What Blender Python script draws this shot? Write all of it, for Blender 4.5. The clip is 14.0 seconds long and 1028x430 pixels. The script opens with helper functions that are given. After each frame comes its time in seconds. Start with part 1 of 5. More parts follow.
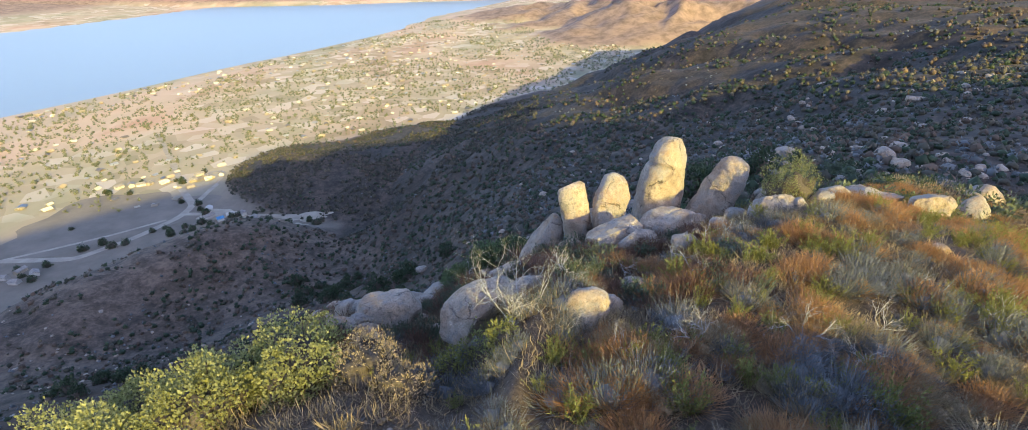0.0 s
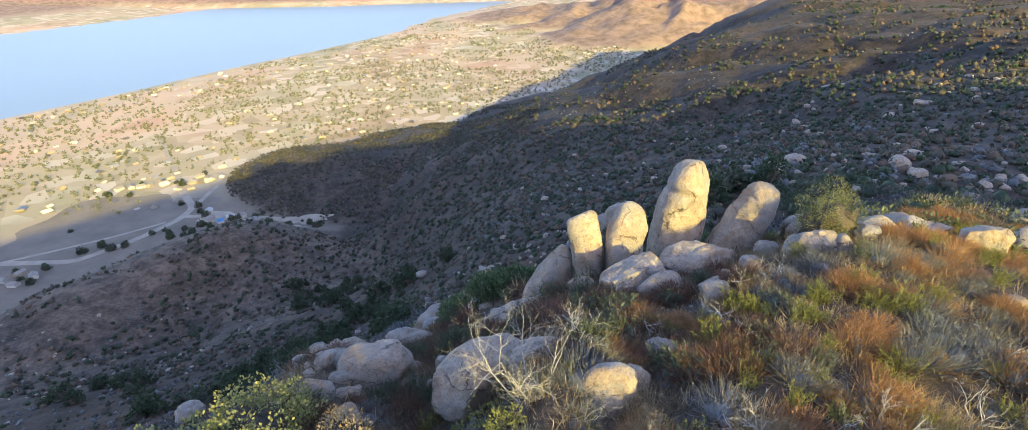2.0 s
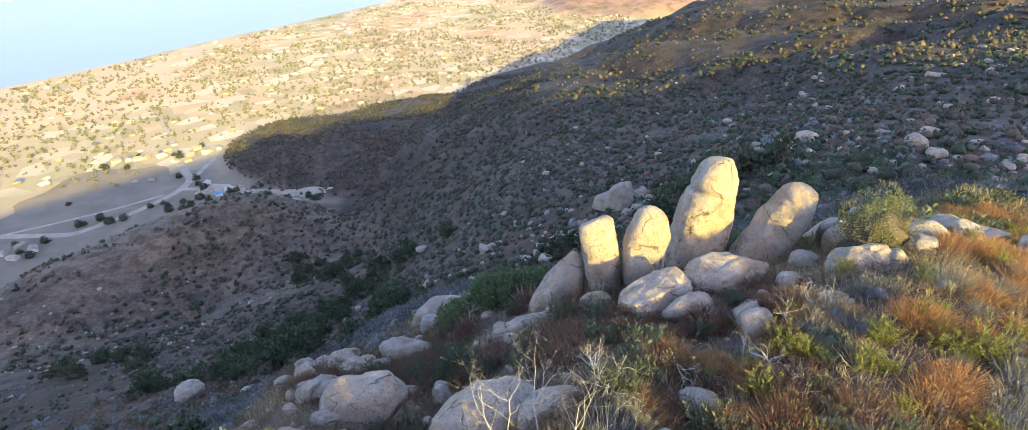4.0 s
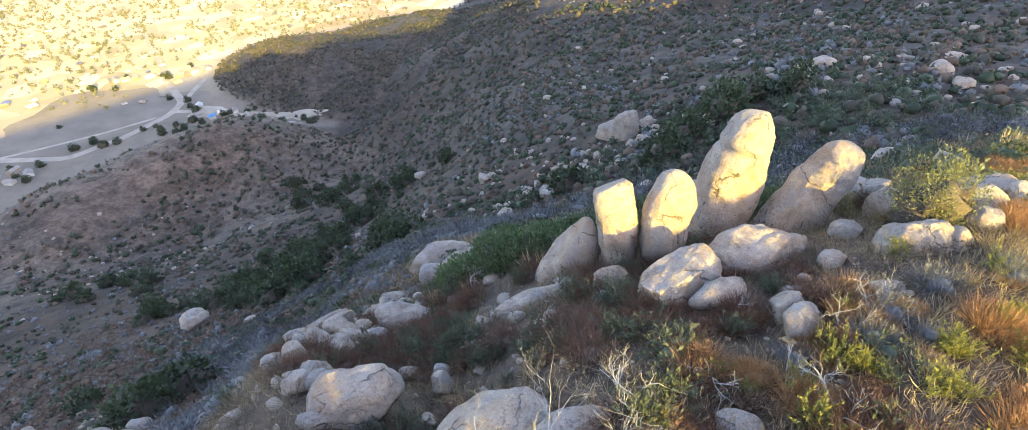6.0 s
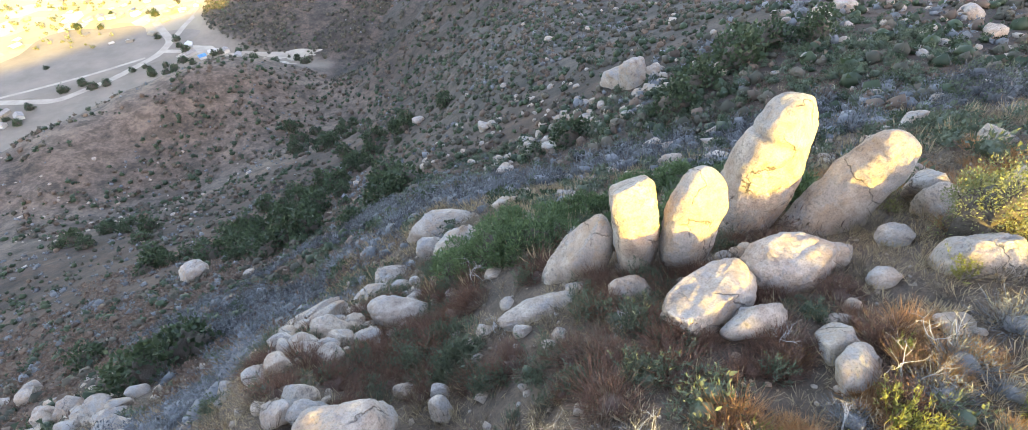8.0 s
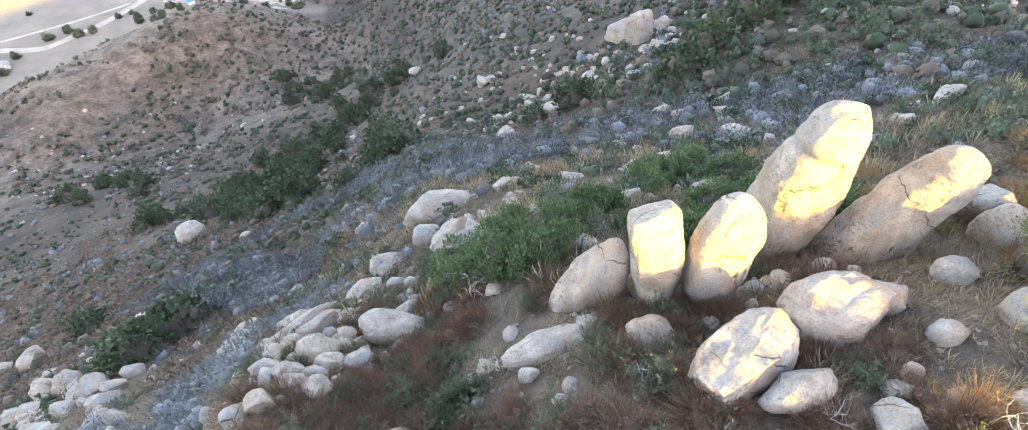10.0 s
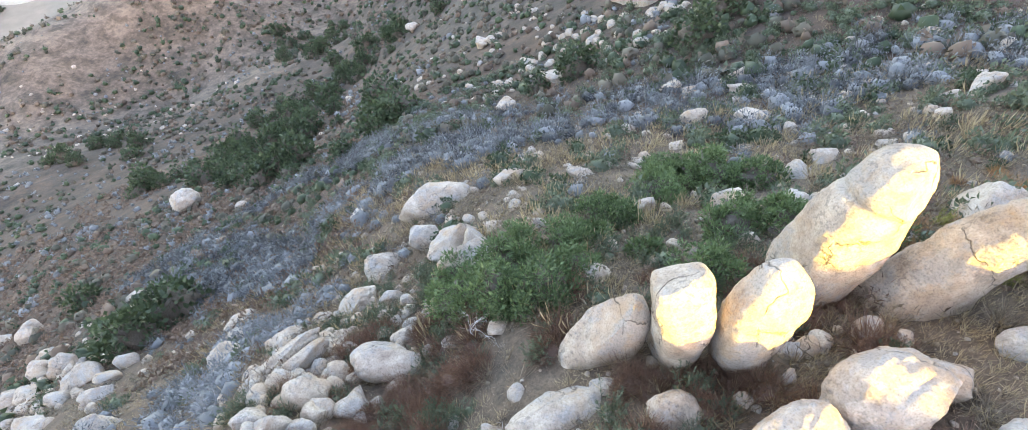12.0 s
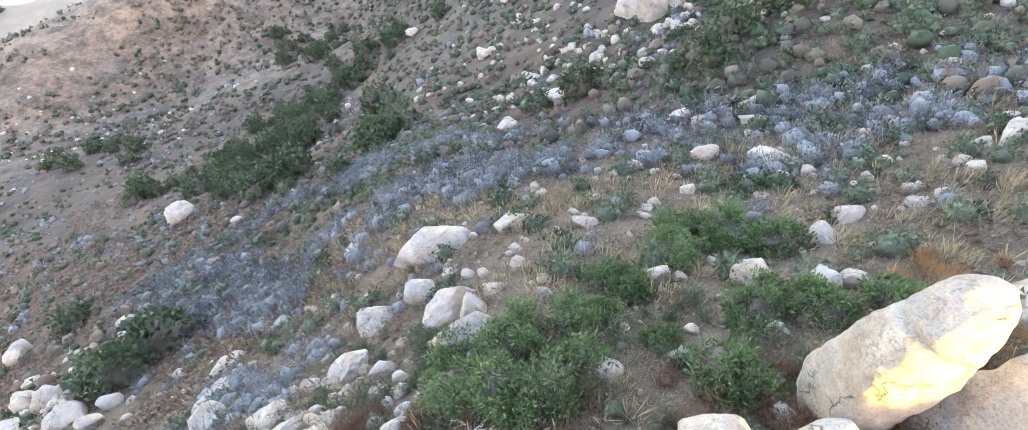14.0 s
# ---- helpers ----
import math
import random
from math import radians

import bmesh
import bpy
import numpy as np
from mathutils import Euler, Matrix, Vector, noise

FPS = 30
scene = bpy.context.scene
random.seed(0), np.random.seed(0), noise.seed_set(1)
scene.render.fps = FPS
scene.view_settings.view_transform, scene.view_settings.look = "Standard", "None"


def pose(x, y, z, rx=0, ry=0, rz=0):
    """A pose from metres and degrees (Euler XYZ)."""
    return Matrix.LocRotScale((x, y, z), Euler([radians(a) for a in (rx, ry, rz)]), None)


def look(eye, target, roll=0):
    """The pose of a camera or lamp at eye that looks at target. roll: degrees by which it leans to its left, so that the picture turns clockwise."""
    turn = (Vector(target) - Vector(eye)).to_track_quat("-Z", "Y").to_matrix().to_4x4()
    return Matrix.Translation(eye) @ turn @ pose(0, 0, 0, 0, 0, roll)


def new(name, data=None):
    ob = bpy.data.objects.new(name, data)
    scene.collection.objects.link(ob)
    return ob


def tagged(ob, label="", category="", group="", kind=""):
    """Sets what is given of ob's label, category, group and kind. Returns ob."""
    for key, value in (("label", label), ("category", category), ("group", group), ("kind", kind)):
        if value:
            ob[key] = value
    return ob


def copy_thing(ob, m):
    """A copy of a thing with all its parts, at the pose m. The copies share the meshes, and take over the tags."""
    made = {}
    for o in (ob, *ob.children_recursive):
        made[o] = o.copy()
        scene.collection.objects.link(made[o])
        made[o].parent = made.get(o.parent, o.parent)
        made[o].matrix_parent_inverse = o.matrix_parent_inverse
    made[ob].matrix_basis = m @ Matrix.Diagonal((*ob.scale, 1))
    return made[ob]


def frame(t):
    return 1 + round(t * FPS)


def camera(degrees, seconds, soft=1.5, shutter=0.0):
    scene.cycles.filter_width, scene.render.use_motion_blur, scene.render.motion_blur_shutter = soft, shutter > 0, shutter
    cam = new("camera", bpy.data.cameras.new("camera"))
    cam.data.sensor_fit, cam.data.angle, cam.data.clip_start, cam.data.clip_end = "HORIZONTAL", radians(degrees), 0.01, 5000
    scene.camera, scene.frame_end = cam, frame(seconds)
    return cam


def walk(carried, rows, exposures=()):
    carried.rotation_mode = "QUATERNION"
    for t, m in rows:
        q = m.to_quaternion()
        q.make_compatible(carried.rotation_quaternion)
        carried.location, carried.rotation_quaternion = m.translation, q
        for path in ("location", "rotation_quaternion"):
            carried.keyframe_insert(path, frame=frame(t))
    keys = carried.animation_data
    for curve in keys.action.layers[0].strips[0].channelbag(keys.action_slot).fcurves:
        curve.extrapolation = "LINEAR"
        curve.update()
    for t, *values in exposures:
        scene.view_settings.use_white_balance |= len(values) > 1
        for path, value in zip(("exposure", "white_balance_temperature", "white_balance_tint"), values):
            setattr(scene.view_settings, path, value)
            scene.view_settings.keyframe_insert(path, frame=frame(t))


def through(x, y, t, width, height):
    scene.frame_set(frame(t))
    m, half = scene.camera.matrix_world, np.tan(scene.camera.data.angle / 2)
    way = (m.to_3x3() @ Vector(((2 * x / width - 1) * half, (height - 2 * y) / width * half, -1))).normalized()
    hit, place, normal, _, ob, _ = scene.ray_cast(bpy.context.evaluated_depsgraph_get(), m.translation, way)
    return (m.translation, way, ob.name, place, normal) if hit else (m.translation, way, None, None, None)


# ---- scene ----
cam = camera(87.0, 14.0, 0.8)
PATH = [
    (0, (1.953, 5.022, 18.917), (1.863, 6.814, 18.033), -0.90),
    (0.5, (1.885, 5.890, 18.928), (1.793, 7.683, 18.046), -0.90),
    (1, (1.821, 6.786, 18.934), (1.728, 8.578, 18.052), -0.90),
    (1.5, (1.750, 7.646, 18.946), (1.656, 9.440, 18.066), -0.90),
    (2, (1.661, 8.496, 18.960), (1.567, 10.289, 18.080), -0.90),
    (2.5, (1.569, 9.339, 18.973), (1.475, 11.133, 18.094), -0.90),
    (2.7, (1.528, 9.668, 18.974), (1.434, 11.461, 18.094), -0.90),
    (4.8, (1.070, 13.091, 19.028), (0.980, 14.777, 17.957), -0.91),
    (5, (1.029, 13.402, 19.031), (0.940, 15.072, 17.935), -0.91),
    (5.5, (0.923, 14.227, 19.045), (0.836, 15.856, 17.887), -0.96),
    (6, (0.820, 15.047, 19.055), (0.734, 16.635, 17.842), -0.92),
    (6.5, (0.714, 15.864, 19.078), (0.630, 17.415, 17.818), -0.98),
    (7, (0.627, 16.689, 19.091), (0.544, 18.207, 17.790), -0.99),
    (7.5, (0.559, 17.529, 19.107), (0.477, 19.012, 17.768), -1.01),
    (8, (0.489, 18.379, 19.124), (0.408, 19.827, 17.747), -1.04),
    (8.2, (0.448, 18.725, 19.124), (0.367, 20.162, 17.736), -1.08),
    (10.3, (0.146, 22.442, 19.195), (0.070, 23.731, 17.667), -1.29),
    (10.5, (0.116, 22.813, 19.184), (0.040, 24.087, 17.644), -1.30),
    (11, (0.038, 23.724, 19.221), (-0.037, 24.962, 17.652), -1.37),
    (11.5, (-0.056, 24.641, 19.262), (-0.130, 25.844, 17.667), -1.39),
    (12, (-0.141, 25.568, 19.297), (-0.213, 26.749, 17.685), -1.40),
    (12.5, (-0.218, 26.521, 19.331), (-0.290, 27.700, 17.717), -1.39),
    (13, (-0.293, 27.472, 19.352), (-0.366, 28.653, 17.739), -1.33),
    (13.5, (-0.366, 28.409, 19.400), (-0.439, 29.592, 17.789), -1.24),
    (14, (-0.406, 29.375, 19.488), (-0.479, 30.557, 17.876), -1.16),
]
STOPS = [(0.0, 1.32, 5650, 20), (2.5, 1.52, 5850, 20), (5.0, 2.02, 6350, 20), (8.0, 2.78, 7250, 17), (10.5, 3.28, 7700, 16), (12.5, 3.43, 7850, 16), (14.0, 3.64, 7900, 17)]
walk(cam, [(t, look(eye, target, roll)) for t, eye, target, roll in PATH], STOPS)

# ---- light: a low sun behind the ridge's right shoulder, clear sky ----
SUN_ELEVATION, SUN_BEARING = 18.0, 151.0  # bearing clockwise from +y
CREST_BEARING = 139.0  # the bearing in which the shading mountain lies
world = bpy.data.worlds.new("world")
scene.world = world
world.use_nodes = True
sky = world.node_tree.nodes.new("ShaderNodeTexSky")
sky.sky_type = "NISHITA"
sky.sun_disc = False
sky.sun_elevation, sky.sun_rotation = radians(SUN_ELEVATION), radians(SUN_BEARING)
sky.altitude, sky.air_density, sky.dust_density = 700.0, 1.0, 2.5
background = world.node_tree.nodes["Background"]
background.inputs["Strength"].default_value = 0.15
world.node_tree.links.new(sky.outputs["Color"], background.inputs["Color"])
sun_way = Vector((math.sin(radians(SUN_BEARING)) * math.cos(radians(SUN_ELEVATION)),
                  math.cos(radians(SUN_BEARING)) * math.cos(radians(SUN_ELEVATION)), math.sin(radians(SUN_ELEVATION))))
sun = new("sun", bpy.data.lights.new("sun", "SUN"))
sun.data.energy, sun.data.angle, sun.data.color = 3.6, radians(0.53), (1.0, 0.77, 0.11)
sun.matrix_world = look(sun_way * 300, (0, 0, 0))


# ---- materials ----
def material(name):
    m = bpy.data.materials.new(name)
    m.use_nodes = True
    nodes, links = m.node_tree.nodes, m.node_tree.links
    return m, nodes, links, nodes["Principled BSDF"]


def ramp(nodes, stops):
    r = nodes.new("ShaderNodeValToRGB")
    while len(r.color_ramp.elements) < len(stops):
        r.color_ramp.elements.new(0.5)
    for e, (p, c) in zip(r.color_ramp.elements, stops):
        e.position, e.color = p, (*c, 1)
    return r


def noise_tex(nodes, links, coord, scale, detail=6, rough=0.6, stretch=None):
    n = nodes.new("ShaderNodeTexNoise")
    n.inputs["Scale"].default_value, n.inputs["Detail"].default_value, n.inputs["Roughness"].default_value = scale, detail, rough
    if stretch:
        mp = nodes.new("ShaderNodeMapping")
        mp.inputs["Scale"].default_value = stretch
        links.new(coord, mp.inputs["Vector"])
        coord = mp.outputs["Vector"]
    links.new(coord, n.inputs["Vector"])
    return n.outputs["Fac"]


def mix(nodes, links, fac, a, b, blend="MIX"):
    m = nodes.new("ShaderNodeMix")
    m.data_type, m.blend_type = "RGBA", blend
    for value, socket in ((fac, m.inputs["Factor"]), (a, m.inputs["A"]), (b, m.inputs["B"])):
        if isinstance(value, (int, float)):
            socket.default_value = value
        elif isinstance(value, tuple):
            socket.default_value = (*value, 1)
        else:
            links.new(value, socket)
    return m.outputs["Result"]


def bump(nodes, links, height, shader, strength, distance):
    b = nodes.new("ShaderNodeBump")
    b.inputs["Strength"].default_value, b.inputs["Distance"].default_value = strength, distance
    links.new(height, b.inputs["Height"])
    links.new(b.outputs["Normal"], shader.inputs["Normal"])


def attribute(nodes, name):
    a = nodes.new("ShaderNodeAttribute")
    a.attribute_name = name
    return a.outputs["Fac"]


def earth_material():
    """Decomposed granite soil with litter and low scrub; the valley's fields where 'valley' is 1, scrub cover by 'scrub'."""
    m, nodes, links, shader = material("earth")
    place = nodes.new("ShaderNodeNewGeometry").outputs["Position"]
    fine = noise_tex(nodes, links, place, 2.3, 10, 0.7)
    mid = noise_tex(nodes, links, place, 0.45, 9, 0.72)
    broad = noise_tex(nodes, links, place, 0.035, 6, 0.6)
    soil = ramp(nodes, [(0.3, (0.05, 0.038, 0.028)), (0.5, (0.115, 0.084, 0.06)), (0.72, (0.19, 0.142, 0.10))])
    links.new(fine, soil.inputs["Fac"])
    litter = ramp(nodes, [(0.35, (0.035, 0.03, 0.024)), (0.52, (0.11, 0.075, 0.05)), (0.68, (0.19, 0.135, 0.09))])
    links.new(mid, litter.inputs["Fac"])
    near = mix(nodes, links, 0.5, soil.outputs["Color"], litter.outputs["Color"])
    grit = nodes.new("ShaderNodeTexVoronoi")
    grit.inputs["Scale"].default_value = 7.0
    links.new(place, grit.inputs["Vector"])
    pebble = ramp(nodes, [(0.10, (1, 1, 1)), (0.20, (0, 0, 0))])
    links.new(grit.outputs["Distance"], pebble.inputs["Fac"])
    rare = ramp(nodes, [(0.50, (0, 0, 0)), (0.62, (1, 1, 1))])
    links.new(noise_tex(nodes, links, place, 0.9, 5, 0.7), rare.inputs["Fac"])
    near = mix(nodes, links, mix(nodes, links, 1.0, pebble.outputs["Color"], rare.outputs["Color"], "MULTIPLY"), near, (0.30, 0.255, 0.205))
    twigs = ramp(nodes, [(0.38, (0.42, 0.40, 0.38)), (0.52, (1, 1, 1)), (0.66, (1.25, 1.2, 1.12))])
    links.new(noise_tex(nodes, links, place, 9.0, 6, 0.8), twigs.inputs["Fac"])
    near = mix(nodes, links, 0.85, near, twigs.outputs["Color"], "MULTIPLY")
    brush = ramp(nodes, [(0.33, (0.02, 0.016, 0.013)), (0.45, (0.046, 0.032, 0.024)), (0.57, (0.092, 0.054, 0.034)), (0.75, (0.165, 0.10, 0.064))])
    blend = nodes.new("ShaderNodeMath")
    blend.operation = "MULTIPLY_ADD"
    links.new(mid, blend.inputs[0])
    blend.inputs[1].default_value = 0.55
    half = nodes.new("ShaderNodeMath")
    half.operation = "MULTIPLY"
    links.new(broad, half.inputs[0])
    half.inputs[1].default_value = 0.45
    links.new(half.outputs[0], blend.inputs[2])
    links.new(blend.outputs[0], brush.inputs["Fac"])
    clumps = ramp(nodes, [(0.40, (0.35, 0.36, 0.34)), (0.56, (1, 1, 1))])
    links.new(noise_tex(nodes, links, place, 0.13, 6, 0.65), clumps.inputs["Fac"])
    thick = ramp(nodes, [(0.36, (0.026, 0.026, 0.021)), (0.5, (0.066, 0.055, 0.044)), (0.62, (0.14, 0.102, 0.076)), (0.76, (0.235, 0.172, 0.122))])
    links.new(blend.outputs[0], thick.inputs["Fac"])
    bare = ramp(nodes, [(0.35, (0.17, 0.115, 0.085)), (0.6, (0.32, 0.22, 0.165))])
    links.new(broad, bare.inputs["Fac"])
    cover = mix(nodes, links, attribute(nodes, "chaparral"), brush.outputs["Color"], thick.outputs["Color"])
    # lighter tan for the distant knoll: aerial haze put into the soil colour
    tan = ramp(nodes, [(0.36, (0.05, 0.042, 0.033)), (0.5, (0.145, 0.106, 0.078)), (0.66, (0.25, 0.178, 0.126))])
    links.new(blend.outputs[0], tan.inputs["Fac"])
    cover = mix(nodes, links, attribute(nodes, "knoll_haze"), cover, tan.outputs["Color"])
    cover = mix(nodes, links, 0.8, cover, clumps.outputs["Color"], "MULTIPLY")
    slope = mix(nodes, links, attribute(nodes, "scrub"), near, cover)
    slope = mix(nodes, links, attribute(nodes, "badland"), slope, bare.outputs["Color"])
    fields = ramp(nodes, [(0.36, (0.34, 0.31, 0.20)), (0.46, (0.47, 0.37, 0.26)), (0.55, (0.56, 0.41, 0.30)), (0.66, (0.48, 0.30, 0.21))])
    links.new(noise_tex(nodes, links, place, 0.006, 5, 0.55, (1.0, 0.45, 1.0)), fields.inputs["Fac"])
    plots = nodes.new("ShaderNodeTexVoronoi")
    plots.inputs["Scale"].default_value = 0.035
    links.new(place, plots.inputs["Vector"])
    lots = ramp(nodes, [(0.2, (0.16, 0.17, 0.08)), (0.4, (0.42, 0.35, 0.25)), (0.6, (0.30, 0.28, 0.15)), (0.8, (0.62, 0.56, 0.48))])
    links.new(plots.outputs["Color"], lots.inputs["Fac"])
    town = mix(nodes, links, attribute(nodes, "town"), fields.outputs["Color"],
               mix(nodes, links, 0.5, fields.outputs["Color"], lots.outputs["Color"]))
    # darker dry fields by 'foot': the mountain's shade put into the colour
    shaded_stubble = ramp(nodes, [(0.35, (0.165, 0.142, 0.112)), (0.65, (0.245, 0.205, 0.16))])
    links.new(broad, shaded_stubble.inputs["Fac"])
    town = mix(nodes, links, attribute(nodes, "foot"), town, shaded_stubble.outputs["Color"])
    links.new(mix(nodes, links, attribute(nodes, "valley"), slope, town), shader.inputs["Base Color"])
    shader.inputs["Roughness"].default_value = 0.95
    bump(nodes, links, fine, shader, 0.6, 0.12)
    return m


def granite_material(name, tone=(1.0, 1.0, 1.0)):
    """Weathered buff granite: pink-buff ground, grey lichen crusts, dark speckled lichen, hairline cracks."""
    m, nodes, links, shader = material(name)
    coords = nodes.new("ShaderNodeTexCoord").outputs["Object"]
    info = nodes.new("ShaderNodeObjectInfo")
    shift, spread = nodes.new("ShaderNodeVectorMath"), nodes.new("ShaderNodeMath")
    spread.operation = "MULTIPLY"
    spread.inputs[1].default_value = 37.0
    links.new(info.outputs["Random"], spread.inputs[0])
    links.new(coords, shift.inputs[0])
    links.new(spread.outputs[0], shift.inputs[1])
    place = shift.outputs[0]

    def toned(c):
        return tuple(a * b for a, b in zip(c, tone))

    def mask(value, low, high):
        r = ramp(nodes, [(low, (0, 0, 0)), (high, (1, 1, 1))])
        links.new(value, r.inputs["Fac"])
        return r.outputs["Color"]

    def times(a, b):
        t = nodes.new("ShaderNodeMath")
        t.operation = "MULTIPLY"
        for value, socket in ((a, t.inputs[0]), (b, t.inputs[1])):
            if isinstance(value, (int, float)):
                socket.default_value = value
            else:
                links.new(value, socket)
        return t.outputs[0]

    base = ramp(nodes, [(0.30, toned((0.225, 0.172, 0.132))), (0.47, toned((0.375, 0.30, 0.236))), (0.68, toned((0.505, 0.43, 0.35)))])
    links.new(noise_tex(nodes, links, place, 1.1, 10, 0.7), base.inputs["Fac"])
    colour = mix(nodes, links, times(mask(noise_tex(nodes, links, place, 0.6, 5, 0.6), 0.52, 0.66), 0.8), base.outputs["Color"], toned((0.37, 0.255, 0.17)))
    crust = mask(noise_tex(nodes, links, place, 0.75, 12, 0.72, (1, 1, 0.75)), 0.50, 0.57)
    colour = mix(nodes, links, times(crust, 0.6), colour, (0.30, 0.30, 0.295))
    grain = noise_tex(nodes, links, place, 16.0, 5, 0.75)
    salt = ramp(nodes, [(0.32, (0.55, 0.54, 0.53)), (0.48, (1, 1, 1)), (0.66, (1.18, 1.18, 1.18))])
    links.new(grain, salt.inputs["Fac"])
    colour = mix(nodes, links, 0.9, colour, salt.outputs["Color"], "MULTIPLY")
    spots = times(mask(noise_tex(nodes, links, place, 7.0, 4, 0.6), 0.54, 0.60), mask(noise_tex(nodes, links, place, 0.5, 3, 0.5), 0.46, 0.60))
    colour = mix(nodes, links, times(spots, 0.45), colour, (0.10, 0.092, 0.085))
    streaks = times(mask(noise_tex(nodes, links, place, 1.6, 6, 0.6, (1, 1, 0.18)), 0.56, 0.72), 0.35)
    colour = mix(nodes, links, streaks, colour, (0.13, 0.115, 0.10))
    cracks = nodes.new("ShaderNodeTexVoronoi")
    cracks.feature = "DISTANCE_TO_EDGE"
    cracks.inputs["Scale"].default_value = 0.36
    bend, warp, small = nodes.new("ShaderNodeVectorMath"), nodes.new("ShaderNodeTexNoise"), nodes.new("ShaderNodeVectorMath")
    warp.inputs["Scale"].default_value, warp.inputs["Detail"].default_value = 1.1, 6
    links.new(place, warp.inputs["Vector"])
    small.operation = "SCALE"
    small.inputs["Scale"].default_value = 1.3
    links.new(warp.outputs["Color"], small.inputs[0])
    links.new(place, bend.inputs[0])
    links.new(small.outputs[0], bend.inputs[1])
    links.new(bend.outputs[0], cracks.inputs["Vector"])
    line = ramp(nodes, [(0.0, (1, 1, 1)), (0.010, (0, 0, 0))])
    links.new(cracks.outputs["Distance"], line.inputs["Fac"])
    crack = times(line.outputs["Color"], mask(noise_tex(nodes, links, place, 0.8, 3, 0.5), 0.47, 0.55))
    colour = mix(nodes, links, times(crack, 0.8), colour, (0.07, 0.058, 0.048))
    links.new(colour, shader.inputs["Base Color"])
    shader.inputs["Roughness"].default_value = 0.92
    hollow = mix(nodes, links, crack, noise_tex(nodes, links, place, 4.0, 12, 0.72), (0.0, 0.0, 0.0))
    bump(nodes, links, hollow, shader, 1.0, 0.13)
    return m


def leaf_material(name, dark, light, gloss=0.6, through=0.25, own=0.3):
    """Foliage that varies from leaf to leaf and from bush to bush."""
    m, nodes, links, shader = material(name)
    geometry, info = nodes.new("ShaderNodeNewGeometry"), nodes.new("ShaderNodeObjectInfo")
    tone = ramp(nodes, [(0.0, dark), (1.0, light)])
    mean = nodes.new("ShaderNodeMath")
    mean.operation = "MULTIPLY_ADD"
    links.new(geometry.outputs["Random Per Island"], mean.inputs[0])
    mean.inputs[1].default_value = 1 - own
    part_of = nodes.new("ShaderNodeMath")
    part_of.operation = "MULTIPLY"
    links.new(info.outputs["Random"], part_of.inputs[0])
    part_of.inputs[1].default_value = own
    links.new(part_of.outputs[0], mean.inputs[2])
    links.new(mean.outputs[0], tone.inputs["Fac"])
    links.new(tone.outputs["Color"], shader.inputs["Base Color"])
    shader.inputs["Roughness"].default_value = gloss
    thin = nodes.new("ShaderNodeBsdfTranslucent")
    links.new(tone.outputs["Color"], thin.inputs["Color"])
    both = nodes.new("ShaderNodeMixShader")
    both.inputs["Fac"].default_value = through
    links.new(shader.outputs["BSDF"], both.inputs[1])
    links.new(thin.outputs["BSDF"], both.inputs[2])
    links.new(both.outputs[0], nodes["Material Output"].inputs["Surface"])
    return m


def plain_material(name, dark, light, scale=3.0, rough=0.9):
    m, nodes, links, shader = material(name)
    place = nodes.new("ShaderNodeNewGeometry").outputs["Position"]
    tone = ramp(nodes, [(0.35, dark), (0.65, light)])
    value = noise_tex(nodes, links, place, scale, 8, 0.65)
    links.new(value, tone.inputs["Fac"])
    links.new(tone.outputs["Color"], shader.inputs["Base Color"])
    shader.inputs["Roughness"].default_value = rough
    bump(nodes, links, value, shader, 0.3, 0.02)
    return m


def water_material():
    m, nodes, links, shader = material("lake_water")
    place = nodes.new("ShaderNodeNewGeometry").outputs["Position"]
    shader.inputs["Base Color"].default_value = (0.17, 0.22, 0.28, 1)
    shader.inputs["Roughness"].default_value = 0.3
    shader.inputs["IOR"].default_value = 1.33
    bump(nodes, links, noise_tex(nodes, links, place, 0.25, 4, 0.6), shader, 0.25, 0.6)
    return m


EARTH = earth_material()
GRANITE = granite_material("granite")
PALE_GRANITE = granite_material("pale_granite", (1.0, 1.03, 1.07))
TOWN_LEAF = leaf_material("town_leaf", (0.11, 0.125, 0.06), (0.27, 0.265, 0.15))
SUMAC_LEAF = leaf_material("sumac_leaf", (0.035, 0.068, 0.028), (0.165, 0.235, 0.10))
OAK_LEAF = leaf_material("oak_leaf", (0.022, 0.038, 0.019), (0.07, 0.105, 0.05))
YELLOW_LEAF = leaf_material("yellow_green_leaf", (0.17, 0.18, 0.06), (0.45, 0.45, 0.19), 0.6, 0.42)
OLIVE_LEAF = leaf_material("olive_leaf", (0.085, 0.10, 0.04), (0.27, 0.28, 0.12), 0.6, 0.35)
LIME_LEAF = leaf_material("lime_leaf", (0.11, 0.12, 0.03), (0.34, 0.34, 0.10), 0.6, 0.4)
BUCKWHEAT = leaf_material("buckwheat_stem", (0.19, 0.092, 0.040), (0.56, 0.32, 0.15), 0.7, 0.3, 0.5)
RUST_BRUSH = leaf_material("rust_brush", (0.09, 0.048, 0.034), (0.25, 0.14, 0.092))
RED_BRUSH = leaf_material("red_brush", (0.075, 0.048, 0.036), (0.19, 0.125, 0.088))
